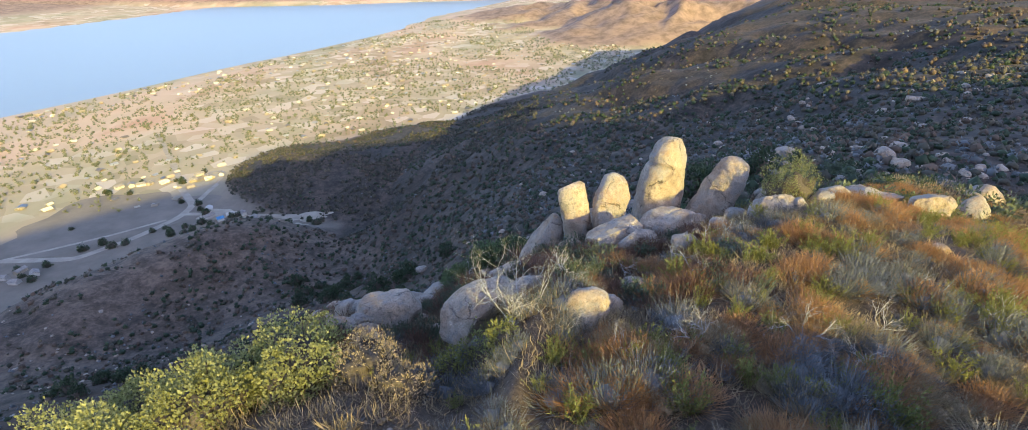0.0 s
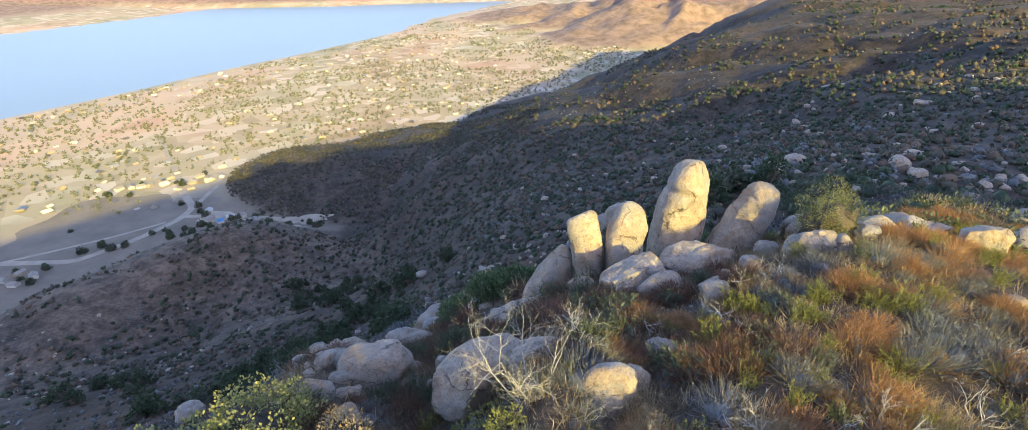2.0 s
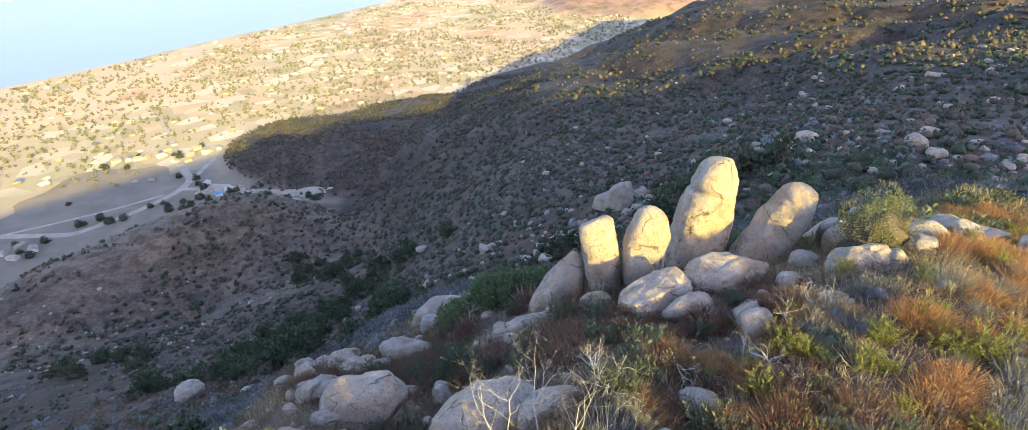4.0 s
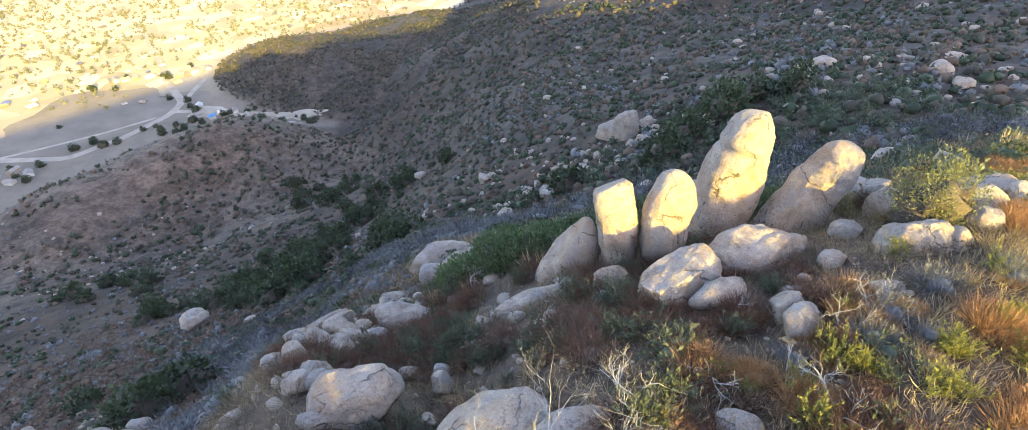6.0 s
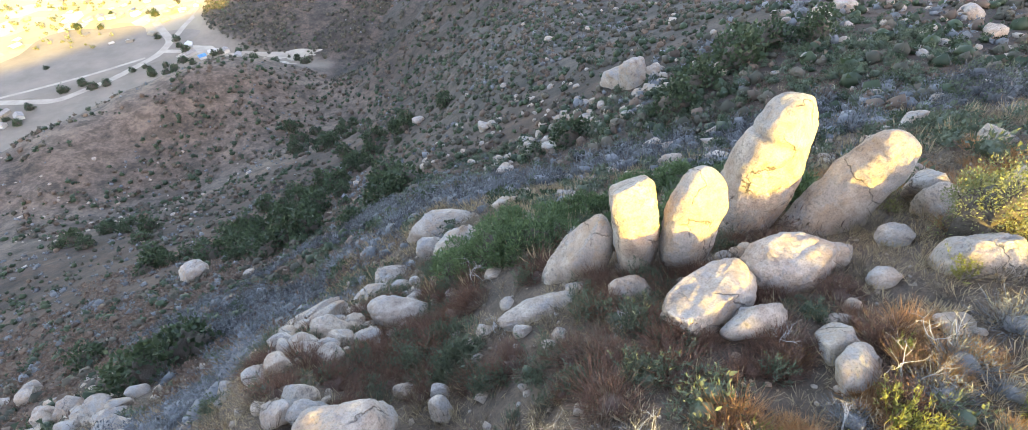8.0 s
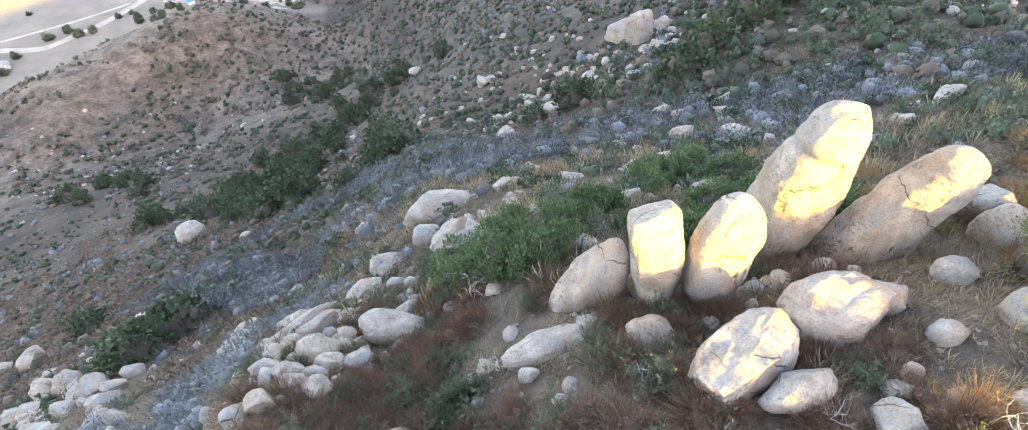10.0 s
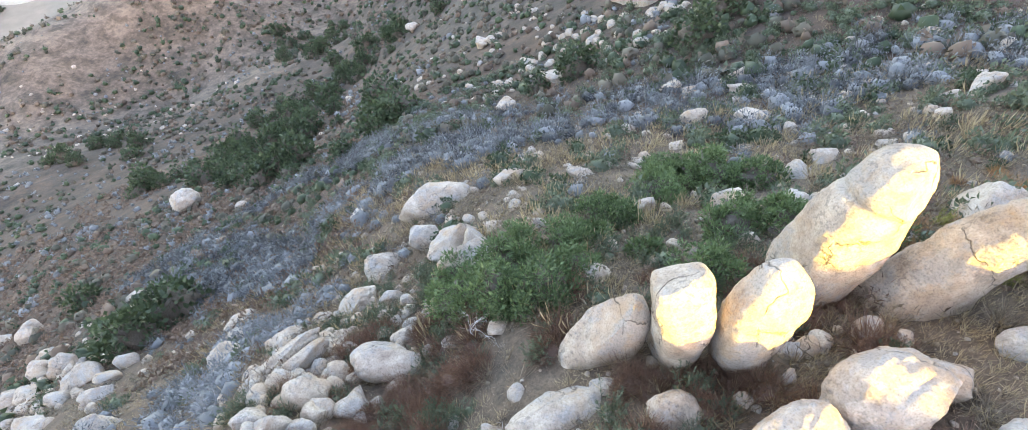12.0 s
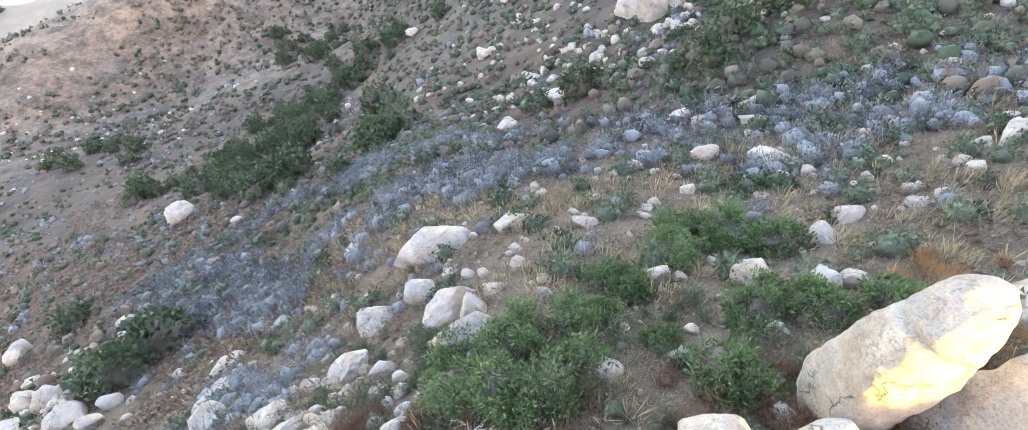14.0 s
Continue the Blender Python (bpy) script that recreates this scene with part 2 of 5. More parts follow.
DRY_BRUSH = leaf_material("dry_brush", (0.085, 0.072, 0.055), (0.24, 0.20, 0.145))
STRAW = leaf_material("straw", (0.25, 0.185, 0.105), (0.48, 0.385, 0.24))
BROWN_BRUSH = leaf_material("brown_brush", (0.10, 0.075, 0.052), (0.30, 0.235, 0.165), 0.8, 0.1)
GREY_TWIG = leaf_material("grey_twig", (0.07, 0.075, 0.078), (0.225, 0.235, 0.245), 0.8, 0.05)
SAGE_LEAF = leaf_material("sage_leaf", (0.055, 0.075, 0.045), (0.15, 0.18, 0.115))
DARK_TWIG = leaf_material("dark_twig", (0.03, 0.033, 0.035), (0.115, 0.12, 0.126), 0.8, 0.05)
RUSSET_BRUSH = leaf_material("russet_brush", (0.045, 0.034, 0.026), (0.19, 0.135, 0.098), 0.9, 0.05)
FAR_BRUSH = leaf_material("far_brush", (0.024, 0.032, 0.022), (0.135, 0.115, 0.085), 0.9, 0.05)
DEAD_WOOD = plain_material("dead_wood", (0.30, 0.285, 0.275), (0.55, 0.53, 0.51), 8.0)
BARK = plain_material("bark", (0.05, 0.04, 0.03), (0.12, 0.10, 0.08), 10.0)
DIRT_ROAD = plain_material("dirt_road", (0.30, 0.26, 0.21), (0.42, 0.37, 0.30), 0.08)
BARE_PAD = plain_material("bare_ground", (0.30, 0.265, 0.21), (0.42, 0.375, 0.30), 0.05)
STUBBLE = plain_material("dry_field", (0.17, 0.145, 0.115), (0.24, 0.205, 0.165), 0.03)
WHITE_WALL = plain_material("white_wall", (0.40, 0.38, 0.35), (0.60, 0.58, 0.54), 0.05)
TAN_WALL = plain_material("tan_wall", (0.28, 0.23, 0.17), (0.42, 0.35, 0.26), 0.05)
GREY_ROOF = plain_material("grey_roof", (0.22, 0.20, 0.19), (0.36, 0.33, 0.30), 0.5)
BLUE_TARP = plain_material("blue_tarp", (0.06, 0.20, 0.42), (0.12, 0.32, 0.55), 0.5, 0.5)
WATER = water_material()


# ---- the land ----
CENTRE_X, CENTRE_Y = 0.7, 12.0
BEARINGS = [-58, -44, -31, -22, -13, -3, 9, 24, 42]
REACHES = [0.5, 8, 16, 24, 33, 44, 60, 90, 140, 220, 340, 500, 720]
# height of the ridge and its slopes along each bearing, at each reach
SLOPES = np.array([
    [8.7, 6.7, 2.2, -4.1, -13.0, -23.8, -37.9, -60.4, -92.5, -134.2, -180.9, -219.7, -244.8],
    [8.7, 6.5, 1.8, -5.5, -15.8, -26.5, -39.7, -61.8, -95.8, -144.7, -199.3, -211.3, -243.0],
    [8.7, 6.6, 3.5, -2.5, -13.6, -25.0, -38.3, -61.1, -97.3, -147.6, -190.9, -206.5, -237.5],
    [8.7, 5.5, 2.0, -3.4, -12.6, -20.4, -33.0, -55.7, -90.8, -139.8, -194.0, -238.0, -243.0],
    [8.7, 5.5, 1.8, -2.8, -9.7, -16.1, -28.7, -49.2, -77.9, -118.5, -164.0, -183.5, -221.1],
    [8.7, 6.3, 3.6, 0.2, -6.1, -14.7, -26.9, -45.5, -62.5, -86.1, -115.5, -138.3, -168.0],
    [8.7, 8.3, 5.4, 1.2, -4.5, -11.7, -20.7, -32.4, -46.6, -71.1, -90.1, -108.1, -114.1],
    [8.7, 7.7, 6.5, 3.8, -0.8, -7.4, -14.3, -18.3, -28.8, -49.0, -62.0, -65.0, -51.0],
    [8.7, 8.6, 8.2, 7.4, 4.4, 2.2, -4.4, -11.3, -18.8, -26.4, -34.0, -35.0, -31.0],
])


def hashed(i, j, seed):
    n = (i * 374761393 + j * 668265263 + seed * 974711) & 0x7FFFFFFF
    n = ((n ^ (n >> 13)) * 1274126177) & 0x7FFFFFFF
    return ((n ^ (n >> 16)) & 0xFFFF) / 65535.0


def value_noise(x, y, seed=0):
    i, j = np.floor(x).astype(np.int64), np.floor(y).astype(np.int64)
    u, v = x - i, y - j
    u, v = u * u * (3 - 2 * u), v * v * (3 - 2 * v)
    a, b, c, d = hashed(i, j, seed), hashed(i + 1, j, seed), hashed(i, j + 1, seed), hashed(i + 1, j + 1, seed)
    return (a * (1 - u) + b * u) * (1 - v) + (c * (1 - u) + d * u) * v


def fractal(x, y, size, octaves=4, seed=0):
    """Noise about zero, within about one, whose broadest swell is size metres."""
    total, weight = 0.0, 1.0
    for k in range(octaves):
        total = total + weight * (value_noise(x / size + 17.3 * k, y / size - 9.1 * k, seed + k) * 2 - 1)
        size, weight = size / 2.1, weight * 0.5
    return total


def smooth_step(x, a, b):
    t = np.clip((x - a) / (b - a), 0, 1)
    return t * t * (3 - 2 * t)


def spline_weights(f, n):
    i = np.clip(np.floor(f).astype(int), 0, n - 2)
    t = f - i
    weights = np.stack([-0.5 * t + t * t - 0.5 * t ** 3, 1 - 2.5 * t * t + 1.5 * t ** 3, 0.5 * t + 2 * t * t - 1.5 * t ** 3, -0.5 * t * t + 0.5 * t ** 3], -1)
    return weights, np.stack([np.clip(i + k, 0, n - 1) for k in (-1, 0, 1, 2)], -1)


def fan_height(bearing, reach):
    wu, iu = spline_weights(np.interp(bearing, BEARINGS, np.arange(len(BEARINGS))), len(BEARINGS))
    wv, iv = spline_weights(np.interp(reach, REACHES, np.arange(len(REACHES))), len(REACHES))
    return sum(wu[..., a] * wv[..., b] * SLOPES[iu[..., a], iv[..., b]] for a in range(4) for b in range(4))


def smoothed_fan():
    """The fan's heights on a fine grid of bearings and reaches, its creases rounded off."""
    b, r = np.meshgrid(np.arange(-58, 42.1, 0.5), FAN_REACHES, indexing="ij")
    z = fan_height(b, r)
    for axis, sigma in ((0, 5.0), (1, 2.5)):
        k = np.exp(-(np.arange(-15, 16) / sigma) ** 2 / 2)
        k /= k.sum()
        pad = [(15, 15) if a == axis else (0, 0) for a in (0, 1)]
        wide = np.pad(z, pad, mode="reflect", reflect_type="odd")
        z = sum(k[i] * (wide[i:i + z.shape[0]] if axis == 0 else wide[:, i:i + z.shape[1]]) for i in range(31))
    return z


FAN_REACHES = 0.5 * (1440 ** np.linspace(0, 1, 260))
FAN = smoothed_fan()


def fan_smooth(bearing, reach):
    u = np.clip((bearing + 58) * 2, 0, FAN.shape[0] - 1.001)
    v = np.clip(np.log(np.maximum(reach, 0.5) / 0.5) / math.log(1440) * 259, 0, 258.999)
    i, j = u.astype(int), v.astype(int)
    u, v = u - i, v - j
    return (FAN[i, j] * (1 - u) + FAN[i + 1, j] * u) * (1 - v) + (FAN[i, j + 1] * (1 - u) + FAN[i + 1, j + 1] * u) * v


LAKE = -244.0
SUN_X, SUN_Y = math.sin(radians(CREST_BEARING)), math.cos(radians(CREST_BEARING))


def near_shore(y):
    return np.interp(y, [400, 917, 1053, 1337, 1543, 1840, 2127, 2513, 3018, 3600], [-1040, -970, -916, -800, -704, -566, -449, -352, -228, -60])


def far_shore(y):
    return np.interp(y, [1000, 2049, 2271, 2542, 3060, 3085, 3221, 3330, 3600], [-1930, -2027, -1952, -1861, -1740, -1100, -632, -150, 2000])


SPUR = [(-385, 594), (-402, 645), (-392, 705), (-357, 748), (-295, 770), (-231, 835), (-142, 870), (-97, 975), (0, 1080), (150, 1080),
        (150, 600), (-60, 480), (-150, 420), (-198, 440), (-206, 486), (-295, 512), (-361, 565)]


def inside_spur(x, y):
    """Metres inside the foot of the dark hill beyond the yards; 0 outside it."""
    nearest, odd = np.full(np.shape(x), 1e9), np.zeros(np.shape(x), bool)
    for (ax, ay), (bx, by) in zip(SPUR, SPUR[1:] + SPUR[:1]):
        dx, dy = bx - ax, by - ay
        k = np.clip(((x - ax) * dx + (y - ay) * dy) / (dx * dx + dy * dy), 0, 1)
        nearest = np.minimum(nearest, np.hypot(x - ax - k * dx, y - ay - k * dy))
        crosses = (ay > y) != (by > y)
        odd ^= crosses & (x < ax + (y - ay) * dx / (dy if dy else 1e-9))
    return np.where(odd, nearest, 0.0)


def heights(x, y):
    """Height of the ground at each place: ridge, slopes, valley floor, lake bed, mountains round about."""
    x, y = np.asarray(x, float), np.asarray(y, float)
    reach = np.hypot(x - CENTRE_X, y - CENTRE_Y)
    bearing = np.degrees(np.arctan2(x - CENTRE_X, y - CENTRE_Y))
    behind = ((bearing - 42) % 360) / 260
    outside = behind <= 1
    s = smooth_step(behind, 0, 1)
    slope = np.where(outside, fan_smooth(42 + 0 * reach, reach) * (1 - s) + fan_smooth(-58 + 0 * reach, reach) * s, fan_smooth(bearing, reach))
    drop = np.interp(bearing, [-60, 0, 10, 22, 180], [0.5, 0.4, 0.18, 0.0, 0.0])
    slope = slope - np.clip(reach - 720, 0, 6000) * drop - np.clip(reach - 1100, 0, 6000) * 0.3
    # two unseen mounds added near the start, to throw shade over the foreground
    slope = slope + 1.2 * np.exp(-(((y - 10.6) / 2.1) ** 2)) * smooth_step(x, 3, 9) * (1 - smooth_step(x, 13, 17))
    slope = slope + 2.6 * np.exp(-(((y - 10.6) / 2.1) ** 2)) * smooth_step(x, 3, 11) * (1 - smooth_step(x, 45, 70))
    rough = smooth_step(reach, 30, 300)
    calm = 0.3 + 0.7 * smooth_step(bearing, -30, -12)
    slope = slope - 9 * (1 - smooth_step(bearing, -54, -44)) * smooth_step(reach, 330, 480)
    slope = slope + 17 * np.exp(-(((bearing + 34) / 11) ** 2) - ((reach - 455) / 48) ** 2) - 9 * np.exp(-(((reach - 345) / 40) ** 2) - ((bearing + 36) / 16) ** 2)
    slope = slope + 21 * np.exp(-(((bearing + 50.5) / 9) ** 2) - ((reach - 440) / 58) ** 2)
    slope = slope - np.clip(reach - 500, 0, 90) * 0.35 * (1 - smooth_step(bearing, -30, -18))
    slope = slope + fractal(x, y, 90, 4, 3) * 7 * calm * rough * smooth_step(reach, 60, 400) + fractal(x, y, 14, 4, 11) * (0.12 + 0.9 * rough)
    gullies = 1 - np.abs(fractal(x * 0.8 + y * 0.6, (y * 0.8 - x * 0.6) * 0.45, 130, 3, 23))
    slope = slope - np.clip(gullies - 0.72, 0, 1) * 42 * calm * smooth_step(reach, 130, 420)
    floor = LAKE + 0.3 + np.clip((x - near_shore(y)) * 0.04, -8, 7.0) + fractal(x, y, 300, 3, 41) * 0.4
    floor = floor + np.where(x < far_shore(y), np.clip((far_shore(y) - x) * 0.03 + 8.5, 0, 80), 0)
    floor = floor + np.clip(-2750 - x, 0, 3000) * 0.10 * (1 + 0.4 * fractal(x, y, 500, 4, 51))
    # brown hills beyond the lake's head
    hills = 0
    for hx, hy, wide, high in ((240, 1760, 130, 60), (400, 1900, 190, 115), (600, 2200, 280, 180), (860, 2050, 290, 220), (120, 2300, 260, 60)):
        hills = np.maximum(hills, high * np.exp(-((x - hx) ** 2 + (y - hy) ** 2) / (2 * wide ** 2)))
    hills = hills * (1.15 - 0.75 * np.abs(fractal(x, y, 210, 4, 61)))
    floor = floor + hills
    # the mountain that the sun stands over
    along, across = x * SUN_X + y * SUN_Y, -x * SUN_Y + y * SUN_X
    crest = np.interp(across, [-500, -349, -115, -60, -36, -22, -4, 16, 45, 140, 190, 230, 300, 600, 780, 2000], [-20, -6, 3, 0, 0, 2, 9, 12, 9, -2, -16, -38, -48, -50, 0, 30])
    mountain = crest + math.tan(radians(SUN_ELEVATION)) * 373 - 0.55 * np.abs(along - 360)
    foot = inside_spur(x, y)
    spur = LAKE + 6 + np.minimum(foot, 60) * 0.26 + np.clip(foot - 60, 0, 140) * 0.14 + fractal(x, y, 90, 4, 29) * 6 * smooth_step(foot, 0, 60)
    slope = np.where(foot > 0, np.maximum(slope, spur), slope)
    z = np.maximum(slope, floor)
    gap = np.abs(slope - floor)
    z = z + np.clip(14 - gap, 0, 14) ** 2 / 56 * (reach > 330)
    return np.maximum(z, np.where(along > 40, mountain, -400))


def height(x, y):
    return float(heights(np.array([x]), np.array([y]))[0])


def mesh_object(name, vertices, faces, mat, smooth=False):
    me = bpy.data.meshes.new(name)
    me.from_pydata(vertices, [], faces)
    me.materials.append(mat)
    if smooth:
        me.shade_smooth()
    return new(name, me)


def build_ground():
    bearings = np.concatenate([np.arange(-66, 62, 0.45), np.arange(62, 294, 3.0)])
    reaches = np.concatenate([[0.4, 1.5, 3, 4.5], np.arange(6, 62, 0.45), 62 * 1.0175 ** np.arange(0, 246)])
    reaches = reaches[reaches < 4500]
    b, r = np.meshgrid(np.radians(bearings), reaches, indexing="ij")
    x, y = CENTRE_X + r * np.sin(b), CENTRE_Y + r * np.cos(b)
    z = heights(x, y)
    n, m = x.shape
    vertices = np.stack([x, y, z], -1).reshape(-1, 3)
    index = np.arange(n * m).reshape(n, m)
    nxt = np.roll(index, -1, 0)
    faces = np.stack([index[:, :-1], index[:, 1:], nxt[:, 1:], nxt[:, :-1]], -1).reshape(-1, 4)
    vertices = np.vstack([vertices, [[CENTRE_X, CENTRE_Y, height(CENTRE_X, CENTRE_Y)]]])
    faces = faces.tolist() + [[n * m, int(index[i, 0]), int(nxt[i, 0])] for i in range(n)]
    ob = mesh_object("ground", vertices.tolist(), faces, EARTH, True)
    far = np.hypot(vertices[:, 0], vertices[:, 1])
    low = smooth_step(-vertices[:, 2], 221, 231) * smooth_step(far, 470, 560)
    px, py = vertices[:, 0], vertices[:, 1]
    spur = smooth_step(inside_spur(px, py), 2, 16)
    low = low * (1 - spur)
    scrub = smooth_step(far, 40, 80) * 0.95
    bearing = np.degrees(np.arctan2(px - CENTRE_X, py - CENTRE_Y))
    chaparral = smooth_step(bearing, -20, -6) * smooth_step(far, 110, 170) * (1 - smooth_step(far, 900, 1250)) * (1 - 0.5 * smooth_step(far, 380, 520))
    chaparral = np.maximum(chaparral, spur * (1 - smooth_step(far, 900, 1050)))
    town = smooth_step(fractal(px, py, 420, 3, 71) + 0.35, -0.1, 0.35) * low
    # the knoll's value grows with distance, to paint its haze
    for name, values in (("valley", low), ("scrub", scrub), ("town", town), ("chaparral", chaparral), ("knoll_haze", smooth_step(far, 260, 360) * (1 - smooth_step(bearing, -24, -16)) * (1 - spur)), ("badland", smooth_step(far, 950, 1300)), ("foot", 1 - smooth_step(far, 640, 780))):
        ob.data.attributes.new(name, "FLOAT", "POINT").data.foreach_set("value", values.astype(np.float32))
    return tagged(ob, "brown granite soil hillside falling to a dry valley floor", "ground", kind="structure")


build_ground()
lake = mesh_object("water", [(-3600, 300, LAKE), (600, 300, LAKE), (600, 4400, LAKE), (-3600, 4400, LAKE)], [(0, 1, 2, 3)], WATER)
tagged(lake, "calm pale blue lake in the valley", "lake", kind="structure")


# ---- makers ----
def arrays_mesh(name, vertices, faces, mat, smooth=False):
    """A mesh from a vertex array and an array of triangles or quads."""
    me = bpy.data.meshes.new(name)
    k = faces.shape[1]
    me.vertices.add(len(vertices))
    me.vertices.foreach_set("co", vertices.astype(np.float32).ravel())
    me.loops.add(faces.size)
    me.loops.foreach_set("vertex_index", faces.astype(np.int32).ravel())
    me.polygons.add(len(faces))
    me.polygons.foreach_set("loop_start", np.arange(0, faces.size, k, dtype=np.int32))
    me.update(calc_edges=True)
    me.materials.append(mat)
    if smooth:
        me.shade_smooth()
    return me


def part(name, me, parent, label=""):
    ob = new(name, me)
    ob.parent = parent
    return tagged(ob, label)


def thing(name, label, category, group="", kind=""):
    return tagged(new(name), label, category, group, kind)


SPHERES = {}


def sphere_arrays(level):
    if level not in SPHERES:
        bm = bmesh.new()
        bmesh.ops.create_icosphere(bm, subdivisions=level, radius=1.0)
        SPHERES[level] = (np.array([v.co[:] for v in bm.verts]), np.array([[v.index for v in f.verts] for f in bm.faces]))
        bm.free()
    return SPHERES[level]


def lumps(p, size, octaves, seed):
    """Solid noise about zero at each point, from three crossed sheets."""
    a = fractal(p[:, 0] + 0.7 * p[:, 2] + 50, p[:, 1] + 50, size, octaves, seed)
    b = fractal(p[:, 1] - 0.6 * p[:, 0] + 90, p[:, 2] + 90, size, octaves, seed + 7)
    c = fractal(p[:, 2] + 0.5 * p[:, 1] + 20, p[:, 0] + 20, size, octaves, seed + 13)
    return (a + b + c) / 2.2


def core_arrays(seed, wide, tall, level=2):
    """A dense, lumpy heart added inside a bush to block light and darken its gaps."""
    p, f = sphere_arrays(level)
    way = p / np.linalg.norm(p, axis=1)[:, None]
    p = p * (1 + 0.22 * lumps(way, 0.8, 2, seed) + 0.18 * np.random.default_rng(seed).normal(size=len(p)))[:, None]
    return p * np.array([wide / 2, wide / 2, tall * 0.6]) + np.array([0, 0, tall * 0.32]), f


def rock_points(level, rng, cuts=7, rough=0.10, square=0.8):
    """A unit boulder: a rounded block with worn facets."""
    p, faces = sphere_arrays(level)
    p = np.sign(p) * np.abs(p) ** square
    p = p / np.max(np.abs(p), axis=0)
    for k in range(cuts):
        n = rng.normal(size=3)
        n /= np.linalg.norm(n)
        over = p @ n - rng.uniform(0.5, 0.86)
        p = p - np.clip(over, 0, 9)[:, None] * n * 0.86
    seed = int(rng.integers(1, 9000))
    way = p / np.linalg.norm(p, axis=1)[:, None]
    p = p + way * (lumps(p, 0.9, 3, seed) * rough + lumps(p, 0.22, 3, seed + 3) * rough * 0.42)[:, None]
    split = np.clip(1 - np.abs(lumps(p, 1.1, 2, seed + 11)) / 0.05, 0, 1) * smooth_step(lumps(p, 0.9, 2, seed + 17), 0.05, 0.3)
    p = p - way * (0.05 * split)[:, None]
    return p, faces


ROCKS = [0]
ROCK_SPOTS = []


def boulder(x, y, wide, deep, tall, turn, mat=None, label="weathered buff granite boulder resting on the slope", tilt=0.0, square=0.8, cuts=7, z=None):
    """A boulder of its own shape, bedded in the ground."""
    ROCKS[0] += 1
    rng = np.random.default_rng(100 + ROCKS[0])
    near = math.hypot(x, y - 20) < 28
    if y > 35 and square == 0.8:
        square, cuts = 0.62, cuts + 4
    p, faces = rock_points(6 if wide > 2.4 and math.hypot(x - 7, y - 30) < 9 else 5 if wide > 2 and near else 4 if near or wide > 3 else 3, rng, cuts, 0.12, square)
    p = p * np.array([wide / 2, deep / 2, tall * 0.56])
    ob = new("boulder", arrays_mesh("boulder", p, faces, mat or (PALE_GRANITE if rng.random() < 0.35 else GRANITE), True))
    base = min(height(x + dx * wide * 0.3, y + dy * deep * 0.3) for dx, dy in ((0, 0), (1, 0), (-1, 0), (0, 1), (0, -1)))
    middle = 0.5 * (base + height(x, y))
    ob.matrix_world = pose(x, y, middle + tall * 0.34 if z is None else z, 0, tilt, turn)
    ROCK_SPOTS.append((x, y, 0.5 * wide))
    return tagged(ob, label, "boulder", "boulders on the ridge" if near else "boulders on the far slope")


def veins(p, size, seed, fine):
    """1 along thin winding sheets through the stone, 0 elsewhere."""
    return np.clip(1 - np.abs(lumps(p, size, 3, seed)) / fine, 0, 1)


